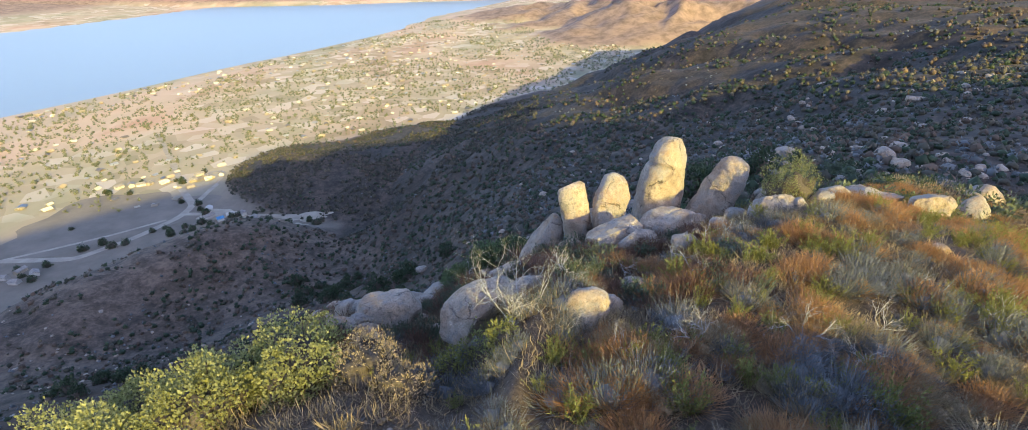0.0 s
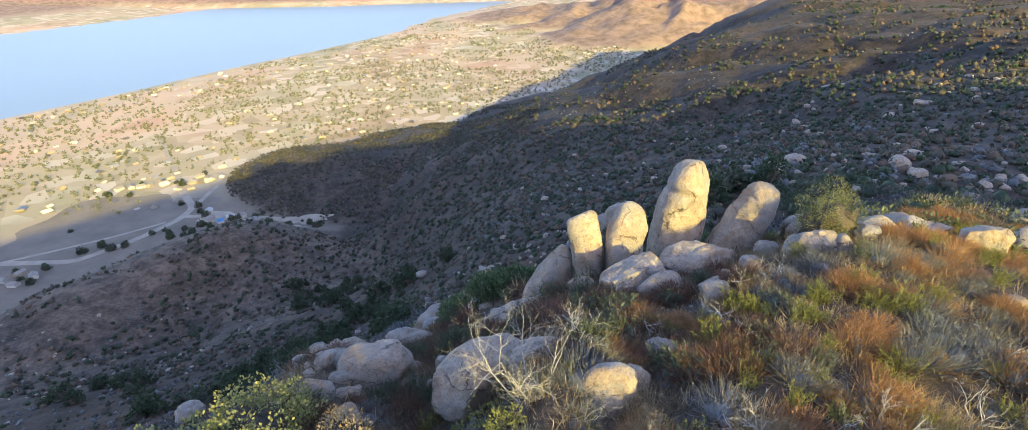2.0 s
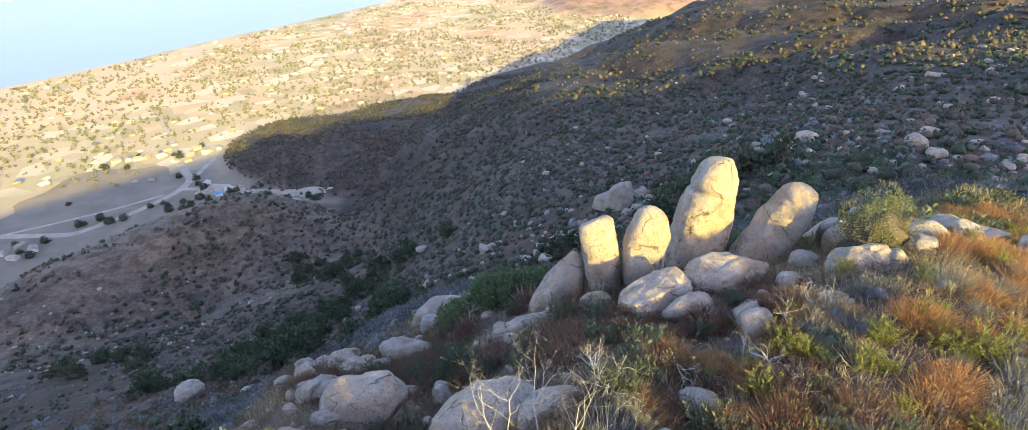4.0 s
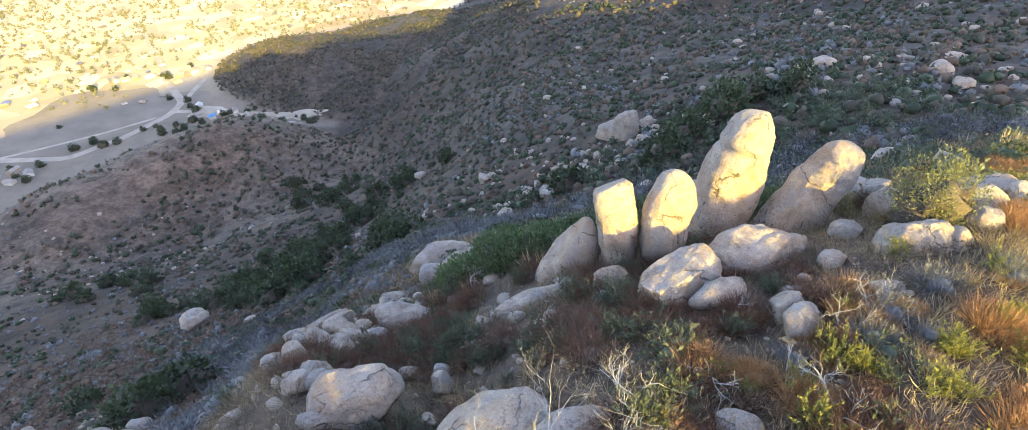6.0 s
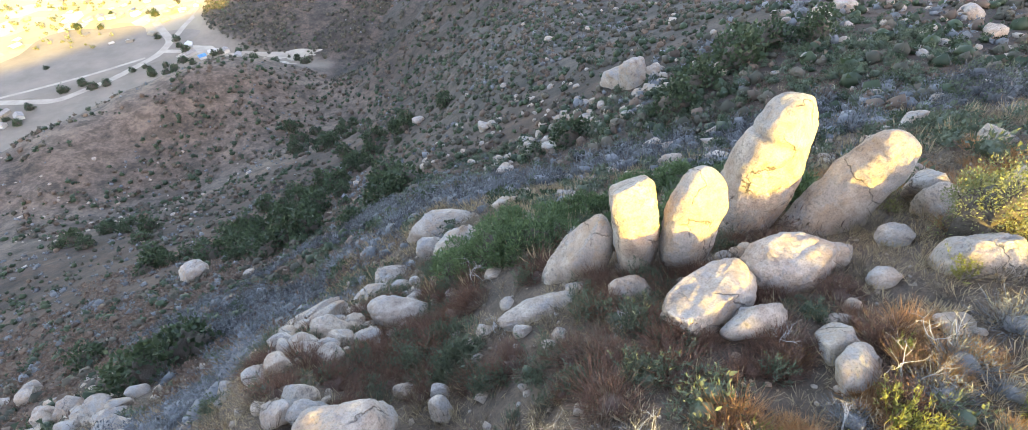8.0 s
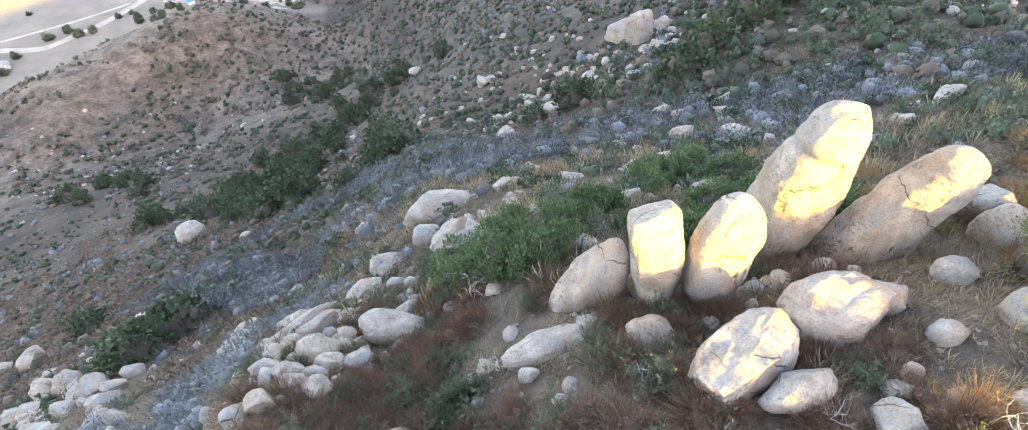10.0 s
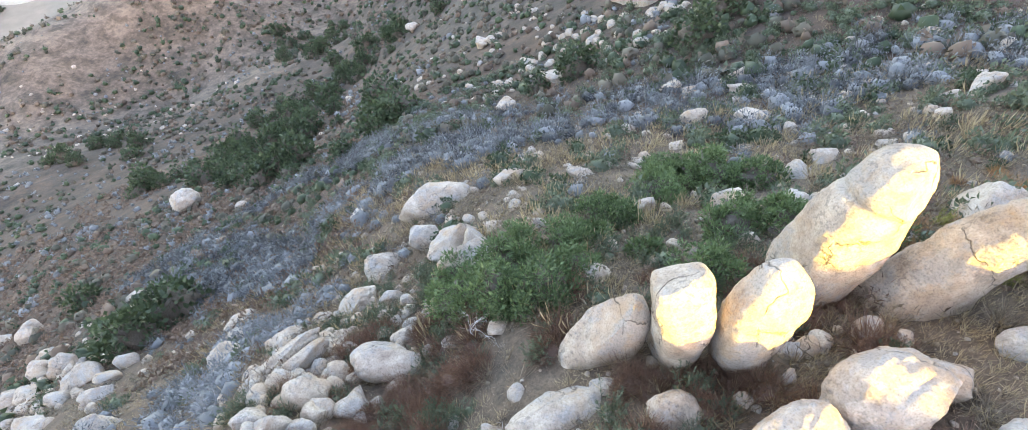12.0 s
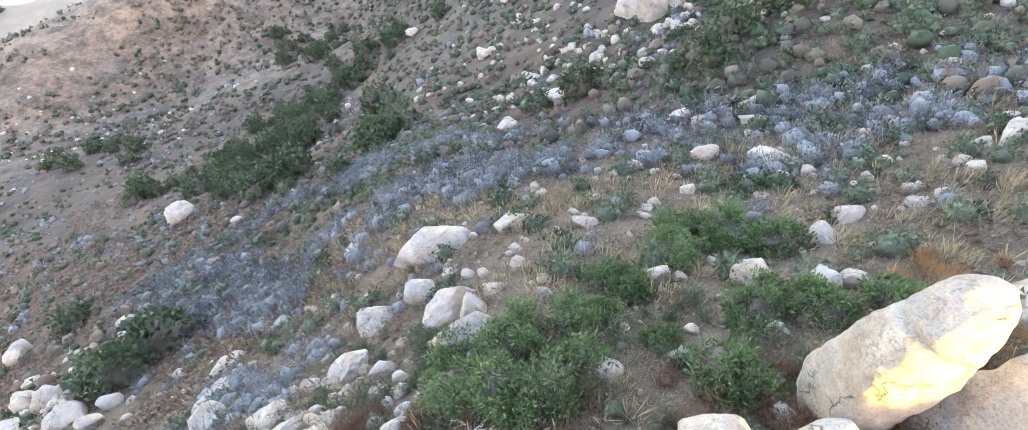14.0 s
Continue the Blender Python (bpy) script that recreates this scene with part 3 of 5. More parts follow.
def pillar(base, middle, top, wide, deep, seed, label, square=0.72, crown=0.72, slants=(), knob=0.0):
    """A standing stone: rounded block sections along a bowed axis; wide and deep give its breadths on the way up.
    slants: worn planes (normal, share of the stone below them); knob: depth of the notch under its head."""
    rings, sides = 120, 112
    t = np.linspace(-0.2, 1, rings)
    t = np.where(t > 0.7, 1 - (1 - t) ** 1.5 / 0.3 ** 0.5, t)
    angle = np.linspace(0, 2 * np.pi, sides, endpoint=False)
    base, middle, top = (np.array(q, float) for q in (base, middle, top))
    axis = base * ((1 - t) * (1 - 2 * t))[:, None] + middle * (4 * t * (1 - t))[:, None] + top * (t * (2 * t - 1))[:, None]
    ahead = np.gradient(axis, axis=0)
    ahead /= np.linalg.norm(ahead, axis=1)[:, None]
    across = np.array([math.cos(0.17), math.sin(0.17), 0.0])
    u = across - ahead * (ahead @ across)[:, None]
    u /= np.linalg.norm(u, axis=1)[:, None]
    v = np.cross(ahead, u)
    stops = np.linspace(0, 1, len(wide))
    cap = np.clip(1 - np.clip((t - crown) / (1 - crown), 0, 1) ** 2.6, 0, 1) ** 0.5
    w, d = np.interp(t, stops, wide) / 2 * cap, np.interp(t, stops, deep) / 2 * cap
    c, q = np.sign(np.cos(angle)) * np.abs(np.cos(angle)) ** square, np.sign(np.sin(angle)) * np.abs(np.sin(angle)) ** square
    notch = 1 - knob * np.exp(-(((t - 0.80) / 0.022) ** 2))[:, None] * (0.5 + 0.5 * np.cos(angle - 3.9))[None, :]
    p = axis[:, None] + u[:, None] * (w[:, None] * c * notch)[..., None] + v[:, None] * (d[:, None] * q * notch)[..., None]
    p = p.reshape(-1, 3)
    way = p - np.repeat(axis, sides, 0)
    way /= np.maximum(np.linalg.norm(way, axis=1), 0.05)[:, None]
    rng = np.random.default_rng(seed)
    planes = [(n, share, 0.92) for n, share in slants]
    for k in range(7):
        n = rng.normal(size=3) * (1, 1, 0.15)
        planes.append((n, rng.uniform(0.91, 0.98), 0.7))
    for n, share, firm in planes:
        n = np.array(n, float) / np.linalg.norm(n)
        span = (p - base) @ n
        over = span - np.quantile(span, share)
        p = p - np.clip(over, 0, 9)[:, None] * n * firm
    p = p + way * (lumps(p, 1.5, 3, seed) * 0.085 + lumps(p, 0.45, 3, seed + 5) * 0.045 + lumps(p, 0.13, 2, seed + 9) * 0.018)[:, None]
    some = smooth_step(lumps(p, 1.3, 2, seed + 31), 0.0, 0.35)
    p = p - way * (0.075 * veins(p, 1.9, seed + 21, 0.035) * some)[:, None]
    index = np.arange(rings * sides).reshape(rings, sides)
    nxt = np.roll(index, -1, 1)
    faces = np.stack([index[:-1], nxt[:-1], nxt[1:], index[1:]], -1).reshape(-1, 4)
    ob = new("standing_stone", arrays_mesh("standing_stone", p - base, faces, GRANITE, True))
    ob.location = base
    ROCK_SPOTS.append((base[0], base[1], 1.3))
    return tagged(ob, label, "standing stone", "standing stones on the ridge")


def leaf_arrays(points, ways, length, width, rng):
    """Diamond leaves at points, along ways, with a fold of their own."""
    n = len(points)
    ways = ways / np.maximum(np.linalg.norm(ways, axis=1), 1e-6)[:, None]
    side = np.cross(ways, rng.normal(size=(n, 3)))
    side /= np.maximum(np.linalg.norm(side, axis=1), 1e-6)[:, None]
    size = rng.uniform(0.65, 1.25, n)[:, None]
    a, b = ways * length * size, side * width * size / 2
    v = np.stack([points, points + a * 0.5 + b, points + a, points + a * 0.5 - b], 1).reshape(-1, 3)
    return v, np.arange(4 * n).reshape(n, 4)


def tubes(paths, sides=4):
    """Tapered twigs: each path is a list of (place, radius)."""
    vertices, faces, start = [], [], 0
    for path in paths:
        for k, (place, radius) in enumerate(path):
            ahead = (path[min(k + 1, len(path) - 1)][0] - path[max(k - 1, 0)][0])
            ahead = ahead / (np.linalg.norm(ahead) + 1e-9)
            u = np.cross(ahead, (0.31, 0.87, 0.37))
            u /= np.linalg.norm(u) + 1e-9
            v = np.cross(ahead, u)
            for s in range(sides):
                a = 2 * math.pi * s / sides
                vertices.append(place + (u * math.cos(a) + v * math.sin(a)) * radius)
        for k in range(len(path) - 1):
            for s in range(sides):
                a, b = start + k * sides + s, start + k * sides + (s + 1) % sides
                faces.append((a, b, b + sides, a + sides))
        start += sides * len(path)
    return np.array(vertices), np.array(faces)


def branching(rng, place, way, length, radius, depth, paths, droop=0.0, spread=0.75, forks=3):
    """Crooked limbs that fork, collected as paths for tubes()."""
    path, way = [(place, radius)], way / np.linalg.norm(way)
    steps = 4
    for k in range(steps):
        way = way + rng.normal(size=3) * 0.22 + np.array([0, 0, -droop])
        way /= np.linalg.norm(way)
        place = place + way * length / steps
        path.append((place, radius * (1 - 0.55 * (k + 1) / steps)))
    paths.append(path)
    if depth > 0:
        for k in range(forks):
            at = path[int(rng.integers(2, steps + 1))]
            turn = way + rng.normal(size=3) * spread
            branching(rng, at[0], turn, length * rng.uniform(0.5, 0.8), at[1] * 0.75, depth - 1, paths, droop, spread, forks)


def crown_arrays(rng, wide, deep, tall, clumps, leaves, length, width, low=0.1, clump=0.20):
    """Leaves in uneven clumps over a domed crown, with gaps between them."""
    way = rng.normal(size=(clumps, 3))
    way[:, 2] = np.abs(way[:, 2]) * 0.9 - 0.12
    way /= np.linalg.norm(way, axis=1)[:, None]
    out = rng.uniform(0.45, 1.0, clumps) ** 0.55
    middles = way * out[:, None] * np.array([wide / 2, deep / 2, tall * (1 - low)]) * (1 - clump * 0.6) + np.array([0, 0, tall * low])
    own = rng.uniform(0.6, 1.35, clumps)
    which = rng.integers(0, clumps, leaves)
    off = rng.normal(size=(leaves, 3))
    off /= np.linalg.norm(off, axis=1)[:, None]
    off *= rng.uniform(0.35, 1.0, leaves)[:, None] ** 0.5
    size = clump * (wide + deep + tall) / 3 * own[which]
    points = middles[which] + off * size[:, None]
    points[:, 2] = np.maximum(points[:, 2], 0.02)
    ways = off + np.array([0, 0, 0.5]) + rng.normal(size=(leaves, 3)) * 0.45
    v, f = leaf_arrays(points, ways, length, width, rng)
    return v, f, middles


def leafy_bush(name, seed, wide, deep, tall, clumps, leaves, length, width, leaf, label, category="bush", group="", clump=0.20, wood=None):
    """A bush or small tree: stems from the root to the clumps, and a crown of leaves."""
    rng = np.random.default_rng(seed)
    root = thing(name, label, category, group)
    v, f, middles = crown_arrays(rng, wide, deep, tall, clumps, leaves, length, width, 0.12, clump)
    part("crown", arrays_mesh("crown", v, f, leaf), root)
    # bark-dark solid lump stands in for the shade deep in the crown
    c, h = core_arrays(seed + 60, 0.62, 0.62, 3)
    part("shade_core", arrays_mesh("shade_core", c * np.array([wide, deep, tall]), h, BARK), root, "dark lump added behind the leaves in place of inner shade")
    paths = []
    for m in middles[:: max(1, len(middles) // 16)]:
        foot = np.array([rng.normal() * 0.08 * wide, rng.normal() * 0.08 * deep, -0.25])
        bend = (foot + m) / 2 + rng.normal(size=3) * 0.06 * wide
        r = 0.014 * tall + 0.012
        paths.append([(foot, r * 1.5), (bend, r), (m, r * 0.4)])
    v, f = tubes(paths)
    part("stem", arrays_mesh("stem", v, f, wood or BARK), root)
    return root


def tuft_arrays(rng, wide, tall, blades, thick, lean=0.55, dome=True):
    """Fine stems that fan out from one root."""
    a, out = rng.uniform(0, 2 * np.pi, blades), rng.uniform(0, 1, blades) ** 0.6
    flat = np.stack([np.cos(a), np.sin(a), 0 * a], -1)
    foot = flat * (out * wide * 0.22)[:, None]
    reach = tall * rng.uniform(0.55, 1.05, blades) * (np.sqrt(1 - 0.55 * out ** 2) if dome else 1)
    tip = foot + flat * (out * wide * lean * rng.uniform(0.3, 0.9, blades))[:, None] + np.array([0, 0, 1.0]) * reach[:, None] + rng.normal(size=(blades, 3)) * 0.05 * wide
    side = np.cross(tip - foot, rng.normal(size=(blades, 3)))
    side /= np.linalg.norm(side, axis=1)[:, None]
    bend = foot * 0.45 + tip * 0.55 + flat * 0.06 * wide
    v = np.stack([foot - side * thick * 0.3, foot + side * thick * 0.3, bend + side * thick, tip, bend - side * thick], 1).reshape(-1, 3)
    i = np.arange(blades)[:, None] * 5
    return v, np.vstack([i + np.array([[0, 1, 2, 4]]), i + np.array([[4, 2, 3, 3]])])


def blade_faces(f):
    """Three triangles for each blade of a tuft."""
    return np.vstack([f[:, [0, 1, 2]], f[: len(f) // 2, [0, 2, 3]]])


def dead_shrub(name, x, y, tall, seed, label, stems=3, depth=3, lean=(0, 0), thick=0.035, splay=0.5):
    """A bleached, leafless shrub."""
    rng = np.random.default_rng(seed)
    paths = []
    for k in range(stems):
        way = np.array([rng.normal() * splay + lean[0], rng.normal() * splay + lean[1], 1.0])
        branching(rng, np.array([rng.normal() * 0.1, rng.normal() * 0.1, -0.15]), way, tall * rng.uniform(0.45, 0.65), thick, depth, paths, 0.0, 0.6, 3)
    v, f = tubes(paths)
    ob = new(name, arrays_mesh(name, v, f, DEAD_WOOD))
    ob.location = (x, y, height(x, y))
    return tagged(ob, label, "dead shrub", "dead shrubs")


def scatter_stuff(name, prototypes, places, mat, label, category):
    """One mesh of many small copies: prototypes are (vertices, faces), places are (x, y, z, scale, turn)."""
    rng = np.random.default_rng(len(places))
    vertices, faces, start = [], [], 0
    for x, y, z, scale, turn in places:
        v, f = prototypes[int(rng.integers(len(prototypes)))]
        c, s = math.cos(turn), math.sin(turn)
        q = np.empty_like(v)
        q[:, 0], q[:, 1], q[:, 2] = (v[:, 0] * c - v[:, 1] * s) * scale + x, (v[:, 0] * s + v[:, 1] * c) * scale + y, v[:, 2] * scale + z
        vertices.append(q)
        faces.append(f + start)
        start += len(v)
    ob = new(name, arrays_mesh(name, np.vstack(vertices), np.vstack(faces), mat))
    return tagged(ob, label, category, kind="stuff")


def spread(rng, count, x0, x1, y0, y1):
    x, y = rng.uniform(x0, x1, count), rng.uniform(y0, y1, count)
    return x, y, heights(x, y)


def fan_spread(rng, count, b0, b1, r0, r1, power=1.0):
    """Places over a fan of the slope, thinning with distance."""
    b = np.radians(rng.uniform(b0, b1, count))
    r = (r0 ** power + rng.uniform(0, 1, count) * (r1 ** power - r0 ** power)) ** (1 / power)
    x, y = CENTRE_X + r * np.sin(b), CENTRE_Y + r * np.cos(b)
    return x, y, heights(x, y), r


# ---- the standing stones ----
pillar((1.95, 32.1, 1.4), (2.25, 32.6, 2.9), (2.97, 33.07, 5.2), (3.24, 2.53, 2.0, 1.45), (1.7, 1.65, 1.7, 1.7), 11, "squat grey granite slab leaning against the standing stones",
       0.8, 0.6, [((-0.75, -0.1, 0.62), 0.90)])
pillar((4.23, 32.6, 3.1), (4.1, 32.25, 5.2), (3.5, 32.8, 7.25), (1.35, 1.5, 1.6, 1.72), (1.6, 1.9, 1.7, 1.6), 12, "square upright buff granite stone with a cracked slanting top",
       0.66, 0.88, [((-0.42, 0.40, 0.82), 0.93)])
pillar((5.99, 32.11, 3.8), (5.85, 32.05, 5.9), (6.45, 32.94, 7.62), (1.45, 1.75, 1.8, 1.62), (1.3, 1.55, 1.5, 1.35), 13, "upright buff granite stone with a rounded top",
       0.66, 0.86)
pillar((8.8, 35.0, 2.9), (9.15, 35.1, 5.25), (9.9, 35.3, 9.0), (1.9, 2.4, 2.6, 1.95), (2.6, 2.4, 2.15, 1.7), 14, "tallest standing granite stone with a knobbed top",
       0.66, 0.88, (), 0.16)
pillar((11.2, 33.6, 3.1), (12.4, 34.3, 5.95), (13.51, 34.21, 7.95), (2.7, 2.15, 1.95, 2.0), (2.4, 2.0, 1.7, 1.6), 15, "leaning granite stone mottled with grey lichen",
       0.72, 0.84, [((0.25, -0.9, 0.3), 0.96)], 0.06)

# ---- boulders at their feet ----
boulder(5.7, 28.5, 3.4, 1.9, 1.7, 38, label="rounded sunlit granite boulder before the standing stones", square=0.92, cuts=4, z=6.1)
boulder(6.65, 27.6, 2.0, 1.2, 1.1, 23, label="smaller rounded granite boulder leaning on a larger one", square=0.95, cuts=4, z=6.5)
boulder(8.7, 30.2, 3.3, 2.4, 2.4, 12, label="broad sunlit granite boulder with worn facets", square=0.9, cuts=4, z=5.55)
boulder(10.2, 30.6, 1.2, 1.0, 0.9, -22, z=6.05)
boulder(13.7, 29.6, 2.5, 2.0, 2.4, 3, label="large rounded granite boulder below a tall bush", square=0.92, cuts=5, z=6.75)
boulder(14.6, 29.1, 0.9, 1.1, 1.1, -16, cuts=5, z=7.4)
boulder(15.1, 33.4, 1.7, 1.6, 1.7, 16, cuts=5, z=5.6)
boulder(15.2, 34.7, 1.5, 1.3, 1.6, 14, z=5.5)
boulder(17.2, 38.8, 3.4, 2.2, 2.2, 23, PALE_GRANITE, "pale cracked granite boulder behind the leaning stone", cuts=8, z=2.5)
boulder(12.6, 31.6, 1.2, 1.0, 0.8, 10)
boulder(8.3, 26.6, 1.6, 1.1, 0.95, 47, label="split granite boulder, its upper half", cuts=9, z=6.9)
boulder(8.2, 25.6, 1.7, 1.05, 1.3, 40, label="split granite boulder, its lower half", cuts=9, z=7.3)
boulder(8.9, 27.6, 0.7, 0.5, 0.45, 12)
boulder(9.4, 28.0, 0.55, 0.45, 0.5, 60)
boulder(10.8, 29.1, 1.0, 0.8, 0.6, 33, PALE_GRANITE)
boulder(11.3, 27.0, 1.1, 0.8, 0.3, 5)
boulder(3.7, 30.0, 1.35, 1.15, 0.95, 16, cuts=6)
boulder(0.6, 30.3, 3.1, 1.6, 1.2, 11, label="flat grey granite boulder beside dry twigs", cuts=9, z=3.05)
boulder(-1.3, 29.9, 0.9, 0.8, 0.6, 30)
boulder(-1.9, 29.5, 0.6, 0.5, 0.5, 10)
boulder(0.1, 29.1, 0.7, 0.6, 0.5, 60)
boulder(5.5, 30.3, 0.6, 0.5, 0.35, 30)
boulder(7.4, 31.9, 0.9, 0.6, 0.5, 12)
boulder(8.2, 32.2, 0.8, 0.7, 0.55, 50)
boulder(6.9, 31.0, 0.7, 0.4, 0.4, 40)
boulder(9.6, 32.6, 1.1, 0.7, 0.6, 20)
boulder(10.2, 32.0, 0.8, 0.6, 0.5, 75)
boulder(2.0, 31.0, 0.8, 0.6, 0.4, 0)
boulder(16.4, 30.6, 1.5, 1.2, 0.9, 10)
boulder(1.0, 28.0, 0.5, 0.4, 0.3, 10)

# ---- boulders over the slopes ----
boulder(-11.0, 33.9, 4.4, 1.0, 1.6, 56, label="long tilted granite slab at the slope's edge", tilt=10, cuts=9)
boulder(-9.9, 33.7, 3.0, 0.8, 1.2, 52, label="long tilted granite slab at the slope's edge", tilt=8, cuts=9)
boulder(-5.8, 33.4, 2.8, 1.7, 1.3, 3, PALE_GRANITE, "flat-topped pale granite boulder among dry grass", cuts=5, z=-1.5)
boulder(-7.2, 49.3, 6.6, 3.2, 2.3, 8, PALE_GRANITE, "broad flat pale granite boulder on the shaded slope", square=0.9, cuts=5, z=-11.9)
boulder(-4.6, 42.2, 3.5, 2.2, 2.3, 25, cuts=9, z=-6.2)
boulder(-3.2, 41.2, 2.0, 1.6, 1.4, -15, cuts=9)
boulder(-3.4, 39.2, 2.7, 1.8, 1.7, 16, cuts=7, z=-3.2)
boulder(9.0, 42.0, 2.0, 1.5, 1.3, 14, z=-1.5)
boulder(5.3, 42.3, 1.3, 1.2, 1.3, 11, PALE_GRANITE)
boulder(11.2, 40.7, 2.2, 1.4, 1.1, 30, PALE_GRANITE, z=0.0)
boulder(12.6, 41.0, 1.6, 1.3, 1.1, 0)
boulder(2.3, 36.4, 1.3, 1.0, 0.9, -6)
boulder(-1.9, 50.5, 3.4, 1.7, 1.5, 33)
boulder(2.9, 49.0, 1.9, 1.2, 0.8, 3)
boulder(3.6, 89.8, 6.8, 4.0, 2.9, 27, cuts=9)
boulder(-4.1, 82.3, 4.0, 3.1, 2.9, 5, cuts=9)
boulder(13.2, 68.9, 2.8, 2.1, 1.8, 7)
boulder(15.3, 67.9, 2.5, 1.8, 1.4, 8)
boulder(20.8, 70.1, 4.2, 2.5, 1.6, 9, cuts=9)
boulder(19.3, 66.0, 3.4, 1.7, 1.1, 5, PALE_GRANITE)
boulder(17.0, 57.6, 4.2, 2.0, 1.3, 8, PALE_GRANITE)
boulder(29.9, 60.9, 3.0, 1.6, 1.5, 37)
boulder(28.6, 54.0, 3.2, 1.6, 1.5, 40, PALE_GRANITE)
boulder(26.6, 53.5, 2.4, 1.3, 0.8, 14, PALE_GRANITE)
boulder(-79.1, 96.4, 7.4, 6.2, 5.6, 14, PALE_GRANITE, "pale pointed granite outcrop above the ravine", cuts=11)
boulder(-4.8, 24.9, 2.9, 2.1, 2.3, 21, label="large rounded grey granite boulder on the slope", square=0.9, cuts=5, z=3.9)
boulder(-0.2, 22.3, 3.6, 2.3, 1.9, 36, label="large tilted granite boulder under a dead shrub", tilt=-12, square=0.9, cuts=4, z=6.2)
boulder(1.8, 22.0, 2.1, 1.3, 1.3, 11, cuts=6, z=7.2)
boulder(3.6, 19.6, 1.6, 1.3, 1.6, 5, cuts=7, z=8.1)
boulder(4.4, 20.6, 1.0, 0.8, 0.8, 25, cuts=8)
boulder(23.2, 32.5, 2.5, 1.9, 1.6, 31, cuts=5, z=6.0)
boulder(27.6, 35.2, 2.4, 1.9, 1.9, 20, cuts=5)
boulder(20.4, 35.4, 2.4, 2.8, 1.6, 0, z=5.1)
boulder(21.6, 34.2, 2.2, 2.2, 1.0, -5, z=5.7)
boulder(18.6, 33.6, 1.9, 1.6, 1.3, -3, z=6.1)
boulder(-9.9, 30.6, 1.3, 1.0, 1.4, 10)
boulder(-8.8, 30.3, 1.2, 0.9, 1.3, -10)
boulder(-8.4, 31.8, 1.7, 1.3, 1.5, 20)
boulder(-10.1, 32.5, 1.3, 0.9, 0.8, 0)
boulder(-25.0, 44.4, 3.5, 2.6, 1.5, 20)
boulder(-21.8, 40.5, 4.0, 3.0, 2.0, 15)
boulder(-7.8, 30.2, 1.3, 1.0, 0.8, 30)
boulder(-7.8, 30.9, 1.2, 0.9, 1.0, 60)
boulder(-6.5, 31.2, 1.3, 1.0, 0.9, 10)
boulder(-10.7, 34.7, 1.4, 1.1, 0.7, 0)
boulder(-12.5, 36.1, 2.2, 1.7, 1.0, 40)
boulder(-9.8, 39.3, 2.6, 1.9, 1.8, 30)
boulder(-7.6, 38.6, 1.4, 1.0, 1.0, 0)
boulder(-6.2, 37.8, 0.9, 0.7, 1.0, 0)
boulder(-5.6, 35.1, 1.4, 1.1, 0.9, 20)
boulder(-6.9, 44.5, 2.1, 1.6, 1.9, 0)
boulder(-2.4, 42.7, 1.5, 1.1, 0.7, 0)
boulder(-11.8, 38.5, 1.6, 1.2, 0.7, 10)
boulder(-9.2, 35.5, 1.0, 0.8, 0.5, 50)
boulder(-7.8, 29.7, 1.0, 0.8, 0.6, 0)
boulder(-9.8, 43.2, 3.5, 2.6, 1.2, 15, PALE_GRANITE)
boulder(-51.9, 45.8, 4.5, 3.4, 3.3, 0, PALE_GRANITE)
boulder(-57.4, 46.4, 3.6, 2.7, 2.9, 40, PALE_GRANITE)
boulder(-82.6, 59.8, 5.0, 3.8, 2.8, 0, PALE_GRANITE)
boulder(-43.2, 41.4, 3.3, 2.5, 1.4, 20, PALE_GRANITE)
boulder(-58.8, 43.0, 4.2, 3.2, 2.2, 10, PALE_GRANITE)
boulder(-35.1, 38.3, 3.1, 2.3, 1.4, 0, PALE_GRANITE)
boulder(-42.2, 39.1, 2.4, 1.8, 1.8, 0, PALE_GRANITE)
boulder(-37.4, 42.7, 2.6, 2.0, 1.4, 0, PALE_GRANITE)
boulder(-28.2, 33.8, 3.4, 2.5, 1.4, 20, PALE_GRANITE)
boulder(-41.2, 36.3, 3.1, 2.3, 2.0, 0, PALE_GRANITE)
boulder(-49.6, 50.9, 3.0, 2.2, 1.5, 0, PALE_GRANITE)
boulder(-53.6, 58.0, 4.0, 3.0, 1.9, 0, PALE_GRANITE)
boulder(-90.8, 59.6, 3.8, 2.8, 2.1, 0, PALE_GRANITE)
boulder(-7.1, 25.7, 1.1, 0.8, 1.2, 0)
boulder(-6.3, 25.8, 1.2, 0.9, 1.2, 0)
boulder(-16.1, 54.8, 2.3, 1.7, 1.7, 0)
boulder(-4.2, 20.3, 0.9, 0.6, 1.0, 20)
boulder(-5.7, 23.9, 1.1, 0.8, 0.7, 0)
boulder(-5.4, 46.0, 1.2, 1.0, 0.7, 40, cuts=8)
boulder(-5.9, 22.2, 1.2, 1.0, 1.0, -37)
boulder(-5.0, 22.5, 0.8, 0.7, 0.6, 19)
boulder(-7.0, 26.6, 1.2, 1.1, 1.0, -13)
boulder(-8.9, 28.7, 1.1, 0.9, 0.9, 12)
boulder(-8.4, 29.7, 1.1, 0.9, 0.9, -5)
boulder(-7.0, 30.2, 0.8, 0.7, 0.6, 9)
boulder(-9.7, 28.3, 1.0, 0.8, 0.8, 39)
